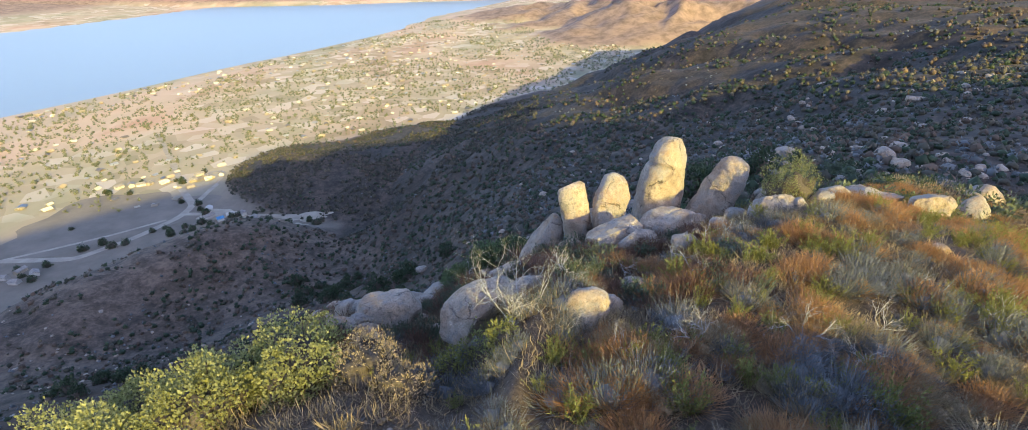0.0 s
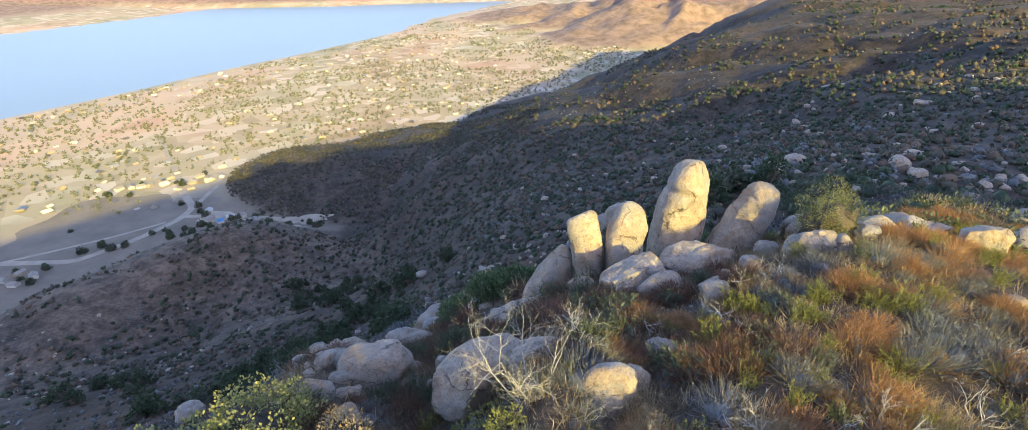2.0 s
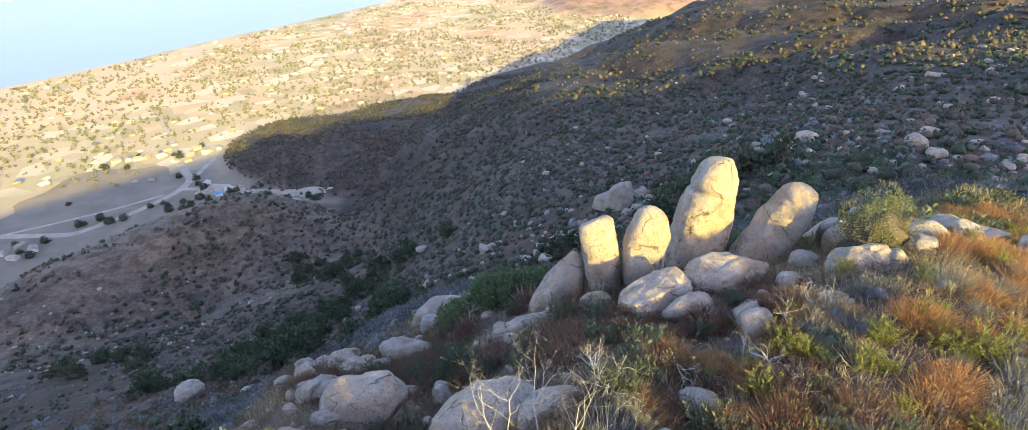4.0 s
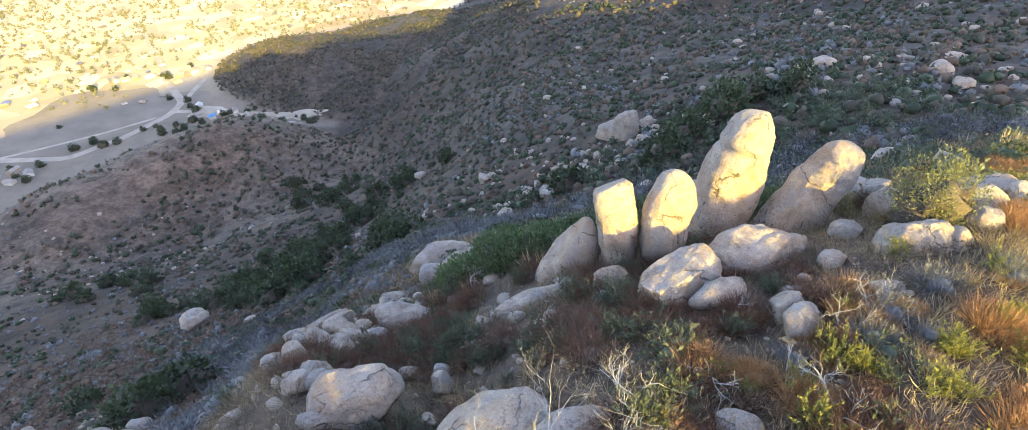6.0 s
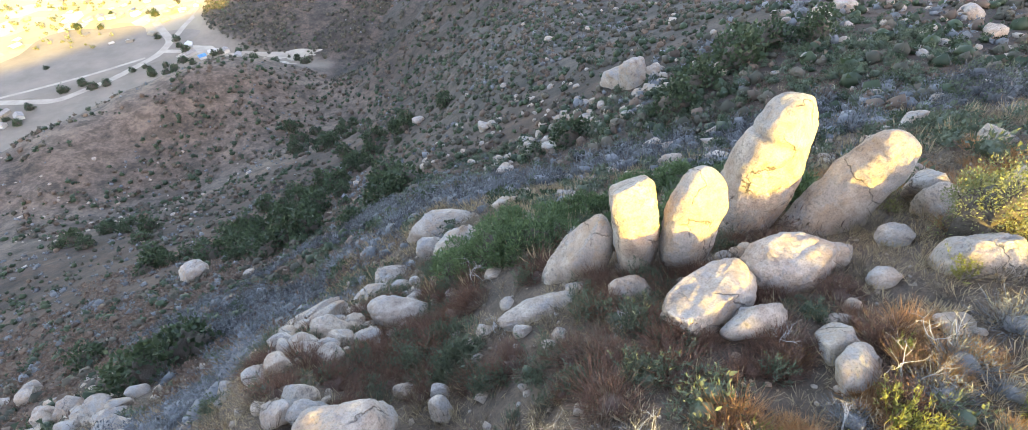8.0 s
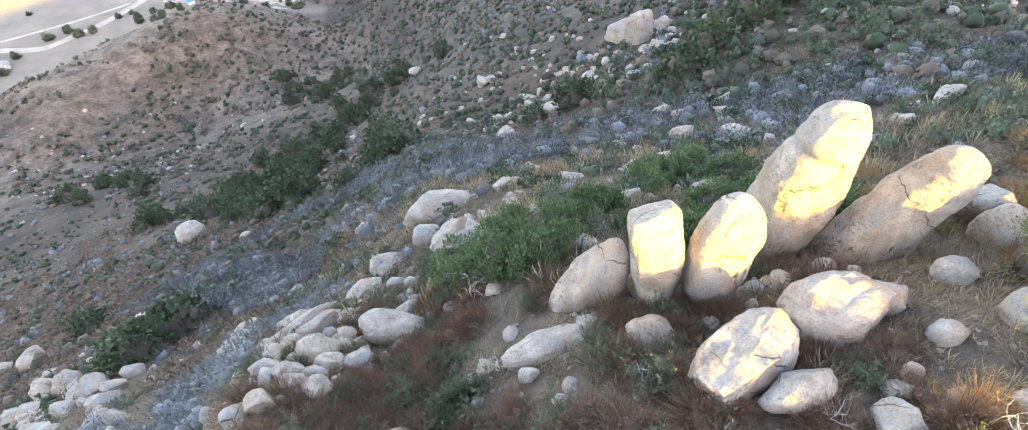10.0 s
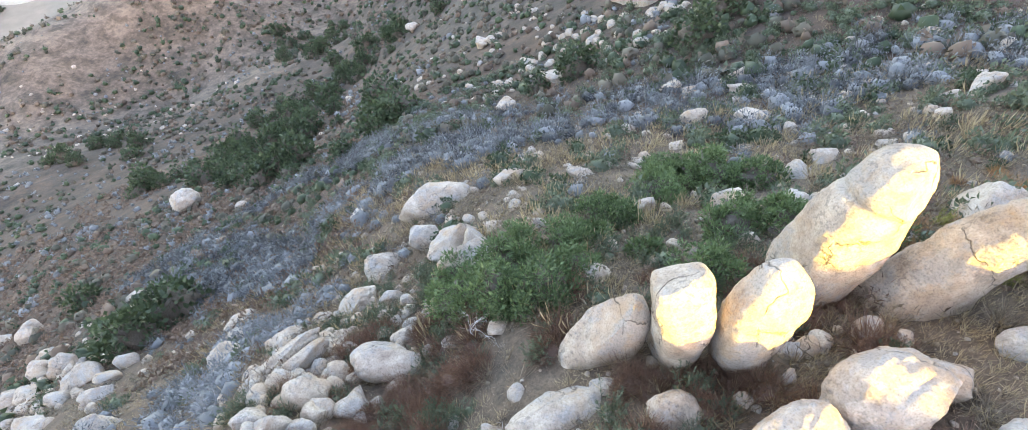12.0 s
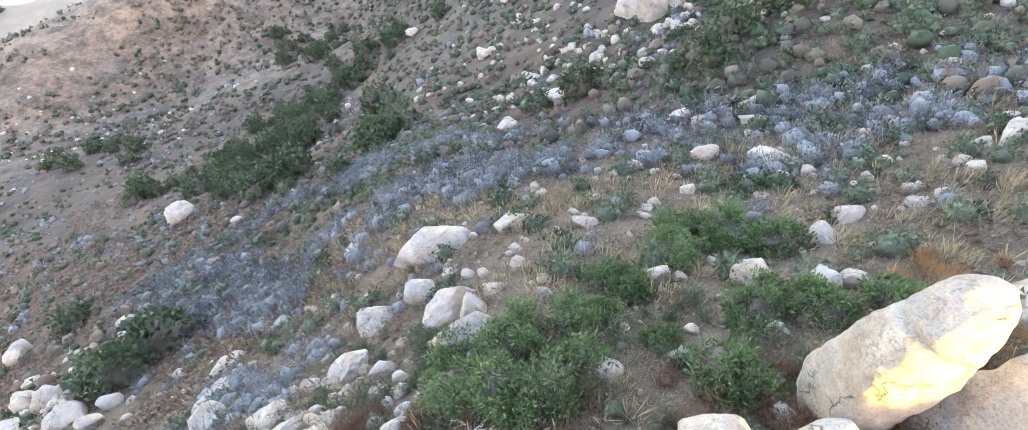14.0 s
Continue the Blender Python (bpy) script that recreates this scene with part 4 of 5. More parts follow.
boulder(-6.2, 26.2, 0.8, 0.7, 0.6, -24)
boulder(-4.0, 27.8, 0.9, 0.8, 0.6, -24)
boulder(-2.4, 26.4, 1.0, 0.9, 0.8, -40)
boulder(-2.4, 24.5, 0.8, 0.6, 0.6, -40)
boulder(-2.6, 27.3, 0.8, 0.7, 0.6, -19)
boulder(5.5, 22.2, 1.1, 0.9, 0.5, -19)
boulder(32.3, 40.1, 3.0, 2.5, 1.7, 29)
boulder(24.4, 42.8, 2.1, 1.8, 1.3, 40)
boulder(18.2, 24.7, 0.8, 0.7, 0.3, -15)
boulder(-9.5, 29.9, 1.0, 0.9, 0.8, -38)
boulder(-6.6, 31.4, 1.1, 1.0, 0.8, 13)
boulder(-7.4, 29.5, 1.2, 1.1, 1.0, -32)
boulder(-7.7, 31.1, 1.2, 1.1, 0.8, 2)
boulder(4.5, 38.1, 0.9, 0.7, 0.6, -33)
boulder(-19.0, 37.7, 3.0, 2.6, 2.4, 5)
boulder(-51.8, 45.4, 3.3, 2.8, 2.6, 11)
boulder(-57.0, 45.7, 2.8, 2.4, 2.2, -38)
boulder(-80.9, 58.0, 3.6, 3.1, 2.9, 30)
boulder(-55.3, 42.6, 4.1, 3.5, 1.9, 13)
boulder(-41.1, 41.7, 3.5, 2.9, 1.7, 6)
boulder(-61.3, 49.6, 2.4, 2.1, 1.9, 8)
boulder(-36.8, 40.5, 2.2, 1.9, 1.6, 34)
boulder(19.7, 47.6, 1.6, 1.3, 0.7, -39)
boulder(16.2, 46.9, 1.9, 1.6, 0.9, 17)
boulder(13.9, 44.9, 2.0, 1.7, 0.9, -35)
boulder(13.8, 51.2, 1.3, 1.1, 0.6, -17)
boulder(1.4, 74.2, 1.4, 1.2, 1.1, -15)
boulder(0.5, 63.2, 1.6, 1.4, 1.3, -25)
boulder(10.0, 53.1, 1.4, 1.2, 0.7, -9)
boulder(7.9, 58.7, 1.8, 1.5, 0.9, 19)
boulder(23.9, 50.2, 1.4, 1.2, 1.1, 4)
boulder(15.6, 43.7, 1.2, 1.1, 0.6, 25)
boulder(13.3, 36.9, 1.2, 1.0, 0.6, 5)
boulder(17.3, 115.1, 9.3, 7.9, 3.5, 27)
boulder(17.8, 109.3, 5.2, 4.4, 7.6, -8, cuts=11)
boulder(21.5, 110.7, 4.2, 3.6, 3.0, 19)
boulder(-13.0, 132.5, 4.4, 3.8, 3.5, -27)
boulder(-54.5, 228.1, 6.1, 5.1, 4.9, 35)
boulder(-1.1, 108.6, 3.3, 2.8, 1.6, 7)
boulder(8.9, 102.5, 2.4, 2.0, 1.9, -3)
boulder(5.8, 113.8, 2.4, 2.1, 1.9, -36)
boulder(12.9, 59.1, 2.4, 2.1, 1.9, 15)
boulder(44.9, 104.4, 3.9, 3.3, 2.8, -29)
boulder(63.5, 98.4, 3.8, 3.2, 2.3, -14)
boulder(58.8, 87.2, 2.9, 2.5, 2.3, 3)
boulder(48.2, 70.1, 1.6, 1.4, 0.9, 25)
boulder(35.7, 69.4, 2.0, 1.7, 0.8, 38)
boulder(-58.1, 88.1, 2.7, 2.3, 2.0, 6)
boulder(72.6, 109.5, 4.1, 3.5, 2.2, -22)
boulder(48.7, 113.3, 2.5, 2.1, 2.0, 3)
boulder(52.2, 112.2, 4.6, 3.9, 2.8, -5)
boulder(154.2, 204.2, 3.5, 3.0, 2.8, 29)
boulder(144.9, 214.7, 6.9, 5.9, 3.3, -29)
boulder(166.4, 327.3, 7.2, 6.1, 3.5, -1)


# ---- bushes that stand by themselves ----
def plant(root, x, y, turn=0.0, sink=0.1, scale=1.0):
    root.matrix_world = pose(x, y, height(x, y) - sink, 0, 0, turn) @ Matrix.Scale(scale, 4)
    return root


SUMAC = "dense dark green laurel sumac bush among granite boulders"
for k, (x, y, wide, deep, tall) in enumerate([(-2.9, 36.0, 3.6, 3.2, 1.9), (0.2, 35.4, 3.4, 3.0, 1.9), (-1.0, 37.9, 4.4, 3.0, 2.0), (-1.3, 35.6, 3.4, 2.6, 2.2), (1.6, 36.8, 2.4, 2.2, 1.3), (3.3, 41.8, 3.0, 2.6, 1.3), (6.4, 43.8, 4.2, 3.0, 1.7), (9.6, 45.4, 4.6, 3.6, 1.9), (7.6, 46.2, 3.6, 3.0, 1.7), (11.6, 44.4, 3.4, 2.8, 1.6), (4.0, 41.2, 2.6, 2.2, 1.2),
                                            (8.6, 39.2, 3.8, 2.8, 1.5), (10.6, 39.0, 3.2, 2.6, 1.4), (13.3, 39.4, 2.6, 2.2, 1.2), (2.4, 39.3, 2.2, 2.0, 0.9), (-3.6, 38.4, 3.2, 2.6, 1.6), (1.4, 38.9, 3.0, 2.4, 1.4), (6.4, 35.8, 3.4, 2.6, 1.6), (4.6, 37.9, 1.7, 1.5, 1.0), (12.2, 37.0, 3.4, 2.6, 1.7)]):
    plant(leafy_bush("sumac_bush", 300 + k, wide, deep, tall, 64, int(860 * wide * deep ** 0.5), 0.22, 0.065, SUMAC_LEAF, SUMAC, "bush", "sumac bushes", 0.12), x, y, 40 * k, 0.15)
YELLOWISH = "sunlit yellow-green scrub oak bush on the ridge's edge"
for k, (x, y, wide, deep, tall) in enumerate([(-6.9, 20.2, 4.0, 3.6, 2.4), (-8.9, 19.0, 3.4, 3.2, 2.3), (-11.2, 18.2, 3.6, 3.4, 2.6), (-5.6, 17.8, 3.2, 3.0, 2.2), (-8.0, 16.6, 3.6, 3.0, 2.6), (-13.4, 16.6, 3.4, 3.0, 3.8), (-10.6, 15.2, 3.2, 3.0, 3.0)]):
    plant(leafy_bush("scrub_oak", 330 + k, wide, deep, tall, 52, 6500, 0.115, 0.075, YELLOW_LEAF, YELLOWISH, "bush", "scrub oaks", 0.15), x, y, 50 * k, 0.1)
plant(leafy_bush("scrub_oak", 350, 3.2, 2.8, 3.4, 52, 6500, 0.11, 0.042, OLIVE_LEAF, "tall sunlit olive-green bush growing behind granite boulders", "bush", "", 0.13), 14.9, 31.2, 0, 0.1)
for k, (x, y, wide, tall) in enumerate([(0.2, 19.2, 1.8, 1.5), (-0.9, 18.6, 1.5, 1.3), (1.0, 18.2, 1.3, 1.2)]):
    plant(leafy_bush("lime_bush", 360 + k, wide, wide, tall, 26, 1100, 0.11, 0.05, LIME_LEAF, "bright yellow-green bush at the foot of a boulder", "bush", "lime green bushes", 0.17), x, y, 30 * k, 0.05)
for k, (x, y, wide, tall) in enumerate([(-3.2, 17.6, 2.2, 1.7), (-1.9, 16.6, 1.8, 1.4), (-3.8, 19.2, 1.6, 1.3)]):
    plant(leafy_bush("dry_bush", 370 + k, wide, wide, tall, 30, 1900, 0.09, 0.03, STRAW, "sunlit tan dry bush with fine twigs", "bush", "tan dry bushes", 0.16), x, y, 40 * k, 0.05)
OAKS = [leafy_bush("oak_tree", 380 + k, 8.5, 7.5, 6.5 + k * 0.5, 50, 850, 0.75, 0.6, OAK_LEAF, "dark green live oak on the shaded slope", "tree", "live oaks", 0.15) for k in range(3)]
rng = np.random.default_rng(77)
spots = [(-38.5, 50.5, 0.9), (-72, 63, 0.75), (-40, 46, 0.8), (-46, 48, 0.7), (-43.4, 53.4, 0.7), (5.5, 88, 0.75), (0.5, 89, 0.6), (19, 82, 0.8), (30, 94, 0.95), (36, 99, 0.9), (24, 90, 0.8), (41, 96, 0.75), (33, 104, 0.9), (-33, 88, 0.7), (-27, 96, 0.6)]
ravine = [(-54, 101, 6, 5), (-67, 106, 6, 9), (-74, 140, 9, 9), (-98, 143, 9, 4), (-82, 172, 11, 12), (-86, 214, 13, 12), (-62, 234, 14, 8), (-30, 97, 6, 3), (-81, 127, 8, 10), (-100, 193, 10, 10), (-75, 246, 12, 12), (-115, 130, 7, 6), (-205, 192, 14, 10), (-150, 330, 14, 12), (-130, 290, 12, 12)]
for cx, cy, wide, count in ravine:
    for k in range(count):
        spots.append((cx + rng.normal() * wide, cy + rng.normal() * wide, rng.uniform(0.45, 1.35)))
for k, (x, y, scale) in enumerate(spots):
    root = OAKS[k % 3] if k < 3 else copy_thing(OAKS[k % 3], Matrix())
    plant(root, float(x), float(y), float(rng.uniform(0, 360)), 0.4, scale)

# ---- dead shrubs ----
BLEACHED = "bleached leafless dead shrub on bare soil"
dead_shrub("dead_shrub", 1.2, 20.0, 3.0, 401, "large bleached dead shrub spread over a boulder", 10, 4, (0.0, -0.2), 0.036, 1.5)
for k, (x, y, tall) in enumerate([(3.5, 22.6, 2.0), (3.0, 23.2, 1.6), (5.5, 23.6, 1.4), (7.3, 23.8, 1.2), (7.8, 22.5, 1.7), (9.3, 25.2, 1.3), (1.8, 22.8, 1.5), (10.6, 26.2, 1.4), (7.4, 26.8, 1.0), (3.6, 28.2, 1.0), (12.4, 18.8, 1.5),
                              (9.8, 18.2, 1.6), (14.5, 20.6, 1.4), (6.6, 17.4, 1.5), (11.0, 16.6, 1.3), (4.5, 17.2, 1.3), (16.5, 19.4, 1.3), (-0.8, 29.6, 1.1), (-2.0, 34.0, 1.6), (2.6, 46.0, 1.4)]):
    dead_shrub("dead_shrub", x, y, tall, 410 + k, BLEACHED, 2 + k % 2, 3, (0, 0), 0.030)


# ---- low scrub over the ridge ----
def clear_of_rocks(x, y, margin=0.15):
    return all((x - a) ** 2 + (y - b) ** 2 > (r * 0.85 + margin) ** 2 for a, b, r in ROCK_SPOTS)


def grow(name, meshes, count, inside, bounds, scale, label, category, group, seed):
    """Scattered single plants that share a few meshes."""
    rng = np.random.default_rng(seed)
    made = 0
    for _ in range(count * 12):
        x, y = float(rng.uniform(bounds[0], bounds[1])), float(rng.uniform(bounds[2], bounds[3]))
        if rng.random() > inside(x, y) or not clear_of_rocks(x, y):
            continue
        ob = new(name, meshes[int(rng.integers(len(meshes)))])
        s = float(rng.uniform(*scale))
        ob.matrix_world = pose(x, y, height(x, y) - 0.04, float(rng.normal() * 6), float(rng.normal() * 6), float(rng.uniform(0, 360))) @ Matrix.Diagonal((s, s, s * float(rng.uniform(0.8, 1.2)), 1))
        tagged(ob, label, category, group)
        made += 1
        if made >= count:
            break


def patchy(x, y, size, seed):
    return float(np.clip(0.5 + 0.9 * fractal(np.array([x]), np.array([y]), size, 3, seed)[0], 0, 1))


def on_ridge(x, y):
    return patchy(x, y, 5, 201) * float(smooth_step(np.array([x - 0.5 * max(0, y - 22)]), 2.0, 8.0)[0] if y > 21 else smooth_step(np.array([x]), -1, 5)[0])


def in_shade(x, y):
    return patchy(x, y, 6, 211)


def triangles(quads):
    return np.vstack([quads[:, [0, 1, 2]], quads[:, [0, 2, 3]]])


def with_core(seed, v, f, wide, tall, inner=14, length=0.17, width=0.075, level=2, heart=0.70):
    """A bush's outer stems and, inside, broader sprays round a dense heart."""
    u, g, m = crown_arrays(np.random.default_rng(seed + 5000), wide * 0.82, wide * 0.82, tall * 0.82, 9, inner, length * wide, width * wide, 0.1, 0.22)
    c, h = core_arrays(seed + 40, wide * heart, tall * heart, level)
    return np.vstack([v, u, c]), np.vstack([f[:, [0, 1, 2]], triangles(g + len(v)), h + len(v) + len(u)])


def joined(*shapes):
    """Several (vertices, triangles) as one."""
    start = np.cumsum([0] + [len(v) for v, f in shapes])
    return np.vstack([v for v, f in shapes]), np.vstack([f + k for (v, f), k in zip(shapes, start)])


def fuzzy_arrays(seed, wide, tall, blades, thick, flecks, length, width, heart=0.45, level=2):
    """A dome of fine upright stems with flecks of leaf and seed head over a dense heart."""
    rng = np.random.default_rng(seed)
    v, f = tuft_arrays(rng, wide, tall, blades, thick, 0.85)
    u, g, m = crown_arrays(rng, wide, wide, tall, 26, flecks, length, width, 0.08, 0.17)
    return joined((v, blade_faces(f)), (u, triangles(g)), core_arrays(seed + 40, wide * heart, tall * heart, level))


def fuzzy(name, seed, mat, wide, tall, blades, thick, flecks, length, width):
    v, f = fuzzy_arrays(seed, wide, tall, blades, thick, flecks, length, width)
    return arrays_mesh(name, v, f, mat)


buckwheat = [fuzzy("buckwheat_bush", 500 + k, BUCKWHEAT, 1.15, 0.60, 700, 0.0045, 620, 0.10, 0.018) for k in range(4)]
redbrush = [fuzzy("red_brush", 510 + k, RUST_BRUSH, 1.4, 0.55, 600, 0.0045, 620, 0.11, 0.020) for k in range(3)]
greybrush = [fuzzy("grey_brush", 520 + k, GREY_TWIG, 1.3, 0.8, 420, 0.005, 360, 0.11, 0.020) for k in range(3)]


def sprig_bush(name, seed, leaf, wide, tall, stems, leaves, length, width):
    """A small bush of upright sprigs, leafy all the way up."""
    rng = np.random.default_rng(seed)
    way = rng.normal(size=(stems, 3)) * np.array([0.42, 0.42, 0.0]) + np.array([0, 0, 1.0])
    way /= np.linalg.norm(way, axis=1)[:, None]
    reach = tall * rng.uniform(0.55, 1.1, stems)
    foot = rng.normal(size=(stems, 3)) * np.array([wide * 0.14, wide * 0.14, 0.0])
    which = rng.integers(0, stems, leaves)
    along = rng.uniform(0.15, 1.0, leaves) ** 0.7
    points = foot[which] + way[which] * (along * reach[which])[:, None] + rng.normal(size=(leaves, 3)) * 0.025
    v, f = leaf_arrays(points, way[which] + rng.normal(size=(leaves, 3)) * 0.55, length, width, rng)
    twigs = tubes([[(foot[k] - (0, 0, 0.1), 0.012), (foot[k] + way[k] * reach[k], 0.004)] for k in range(stems)], 3)
    return arrays_mesh(name, *joined((v, triangles(f)), (twigs[0], triangles(twigs[1]))), leaf)


def small_leafy(name, seed, leaf, wide, tall, leaves, length, width):
    rng = np.random.default_rng(seed)
    v, f, m = crown_arrays(rng, wide, wide, tall, 22, leaves, length, width, 0.1, 0.17)
    v, f = with_core(seed, v, f, wide, tall, 40, 0.16, 0.07, heart=0.4)
    return arrays_mesh(name, v, f, leaf)


yellowbush = [sprig_bush("yellow_bush", 540 + k, LIME_LEAF, 1.1, 1.0, 34, 640, 0.12, 0.035) for k in range(4)]
sagebush = [sprig_bush("sage_bush", 550 + k, SAGE_LEAF, 1.3, 0.85, 40, 620, 0.12, 0.036) for k in range(2)] + [small_leafy("sage_bush", 552, SAGE_LEAF, 1.2, 0.8, 520, 0.12, 0.05)]
grow("buckwheat_bush", buckwheat, 298, on_ridge, (1, 31, 13, 42), (0.55, 1.35), "rust-orange dry buckwheat bush on the sunny ridge", "bush", "buckwheat bushes", 601)
grow("yellow_bush", yellowbush, 190, on_ridge, (1, 30, 14, 38), (0.45, 1.0), "small yellow-green leafy bush among dry scrub", "bush", "small green bushes", 602)
grow("grey_brush", greybrush, 45, on_ridge, (0, 26, 11, 30), (0.5, 1.2), "grey twiggy dry bush among rusty scrub", "bush", "grey twiggy bushes", 603)
grow("red_brush", redbrush, 298, in_shade, (-10, 10, 20, 36), (0.5, 1.2), "dull red-brown dry scrub on shaded soil", "bush", "red-brown scrub", 604)
tanbrush = [fuzzy("tan_brush", 530 + k, STRAW, 1.3, 0.8, 380, 0.005, 420, 0.10, 0.020) for k in range(3)]
grow("tan_brush", tanbrush, 70, in_shade, (4, 20, 11, 20), (0.5, 1.1), "tan dry bush with fine pale twigs", "bush", "tan dry brush", 609)
grow("sage_bush", sagebush, 290, in_shade, (-12, 10, 20, 42), (0.4, 1.1), "small grey-green sage bush on the slope", "bush", "sage bushes", 605)
grow("sage_bush", sagebush, 60, in_shade, (-5, 5, 23, 31), (0.6, 1.3), "grey-green sage bush on shaded soil before the stones", "bush", "sage bushes", 608)
grow("grey_brush", greybrush, 80, in_shade, (-4, 18, 11, 22), (0.5, 1.4), "grey twiggy dry bush in the shade", "bush", "grey twiggy bushes", 606)
grow("yellow_bush", yellowbush, 36, in_shade, (-4, 18, 10, 21), (0.4, 0.9), "small yellow-green leafy bush among dry scrub", "bush", "small green bushes", 607)

# ---- scrub, grass and rubble that nobody could count ----
rng = np.random.default_rng(700)


def tuft_proto(seed, wide, tall, blades, thick):
    v, f = tuft_arrays(np.random.default_rng(seed), wide, tall, blades, thick, 0.75)
    return v, blade_faces(f)


def fuzz_proto(seed, wide, tall, stems, length, width):
    v, f, m = crown_arrays(np.random.default_rng(seed), wide, wide, tall, 14, stems, length, width, 0.05, 0.2)
    return with_core(seed, v, f, wide, tall, 12, level=1, heart=0.3)


def places_of(x, y, z, keep, low, high, rng, size=None):
    chosen = np.nonzero(keep)[0]
    return [(float(x[i]), float(y[i]), float(z[i]), float(rng.uniform(low, high)) * (1.0 if size is None else float(size[i])), float(rng.uniform(0, 6.28))) for i in chosen]


def slope_band(x, y):
    """1 on the bench of grey scrub below the stones."""
    low = np.interp(x, [-60, -48, -28, -18, -13, -4, 8, 19, 28, 40], [62, 58, 45, 50, 55, 55, 53, 54, 56, 58])
    high = np.interp(x, [-60, -50, -40, -17, -2, 11, 26, 34, 50], [70, 84, 96, 82, 78, 70, 72, 68, 66])
    return smooth_step(y - low, -2.5, 2.5) * (1 - smooth_step(y - high, -3, 4))


def chance(values, rng):
    return rng.uniform(0, 1, len(values)) < values


def soft_dome(seed, wide, tall, stems, length, width, inner, level=2, heart=0.6):
    """A rounded bush of fine short sprays."""
    v, f, m = crown_arrays(np.random.default_rng(seed), wide, wide, tall, 22, stems, length, width, 0.05, 0.17)
    return with_core(seed, v, f, wide, tall, inner, level=level, heart=heart)


# straw between the bushes
x, y, z, r = fan_spread(rng, 8500, -64, 64, 4, 75, 1.1)
keep = fractal(x, y, 7, 3, 221) > -0.6
scatter_stuff("dry_grass", [tuft_proto(710 + k, 0.9, 0.5, 7, 0.009) for k in range(4)], places_of(x, y, z, keep, 0.5, 1.4, rng), STRAW, "thin straw-coloured dry grass between the bushes", "grass")
x, y, z = spread(rng, 5200, -12, 17, 20, 38)
keep = fractal(x, y, 3, 3, 219) > -0.25
scatter_stuff("near_grass", [tuft_proto(705 + k, 0.8, 0.5, 14, 0.009) for k in range(4)], places_of(x, y, z, keep, 0.35, 1.0, rng), STRAW, "fine straw-coloured dry grass round the stones", "grass")
x, y, z = spread(rng, 2600, -32, 34, 33, 66)
keep = fractal(x, y, 6, 3, 223) > 0.05 + 0.25 * (x > 8)
scatter_stuff("tall_grass", [tuft_proto(715 + k, 1.1, 1.0, 16, 0.02) for k in range(4)], places_of(x, y, z, keep, 0.5, 1.3, rng), STRAW, "tall pale dry grass in clumps on the bench", "grass")
# grey bushes: dense on the bench, looser on the slope beside it
x, y, z = spread(rng, 7600, -62, 52, 32, 98)
keep = chance(slope_band(x, y) * (0.42 + 0.36 * (x < 2)) * (fractal(x, y, 9, 3, 231) > -0.3), rng)
bench = [fuzzy_arrays(720 + k, 1.9, 1.2, 36, 0.014, 110, 0.21, 0.075, 0.62, 1) for k in range(5)]
spots = places_of(x, y, z, keep, 0.7, 1.8, rng)
scatter_stuff("grey_scrub", bench, [q for k, q in enumerate(spots) if k % 5 < 3], GREY_TWIG, "dense blue-grey scrub on the shaded bench", "scrub")
scatter_stuff("grey_scrub", bench, [q for k, q in enumerate(spots) if k % 5 > 2], DARK_TWIG, "dense dark grey scrub on the shaded bench", "scrub")
x, y, z = spread(rng, 75, -24, -12.5, 29, 43)
scatter_stuff("grey_scrub", bench, places_of(x, y, z, x < 99, 0.6, 1.4, rng), GREY_TWIG, "grey scrub below the rocky edge", "scrub")
x, y, z = spread(rng, 3400, -60, 40, 24, 110)
keep = chance((1 - slope_band(x, y)) * (0.24 * (x < -8) + 0.10 * (y > 42)) * (fractal(x, y, 11, 3, 233) > -0.3), rng)
scatter_stuff("grey_scrub", bench, places_of(x, y, z, keep, 0.35, 1.2, rng), GREY_TWIG, "loose grey scrub on the rocky slope", "scrub")
# green sage and dark bushes
x, y, z = spread(rng, 3400, -50, 52, 34, 110)
keep = chance(0.16 + 0.14 * (x > 10) + 0.40 * (fractal(x, y, 13, 3, 241) > 0.3), rng)
scatter_stuff("green_scrub", [soft_dome(730 + k, 1.5, 0.9, 150, 0.27, 0.22, 14) for k in range(4)], places_of(x, y, z, keep, 0.4, 1.5, rng), SAGE_LEAF, "grey-green sage scrub on the shaded bench", "scrub")
x, y, z = spread(rng, 1800, -62, 60, 40, 112)
keep = chance(0.06 + 0.16 * (x > 12) + 0.20 * (fractal(x, y, 15, 3, 245) > 0.25), rng)
scatter_stuff("dark_scrub", [soft_dome(735 + k, 1.8, 1.2, 150, 0.28, 0.26, 14) for k in range(4)], places_of(x, y, z, keep, 0.4, 1.3, rng), OAK_LEAF, "dark green evergreen scrub dotted over the slope", "scrub")
x, y, z, r = fan_spread(rng, 3600, -62, 60, 20, 110, 1.1)
keep = (fractal(x, y, 12, 3, 251) > -0.2) & (y > 33)
scatter_stuff("red_scrub", [fuzz_proto(740 + k, 1.2, 0.55, 48, 0.30, 0.07) for k in range(3)], places_of(x, y, z, keep, 0.6, 1.4, rng), RED_BRUSH, "red-brown dry scrub between the rocks", "scrub")
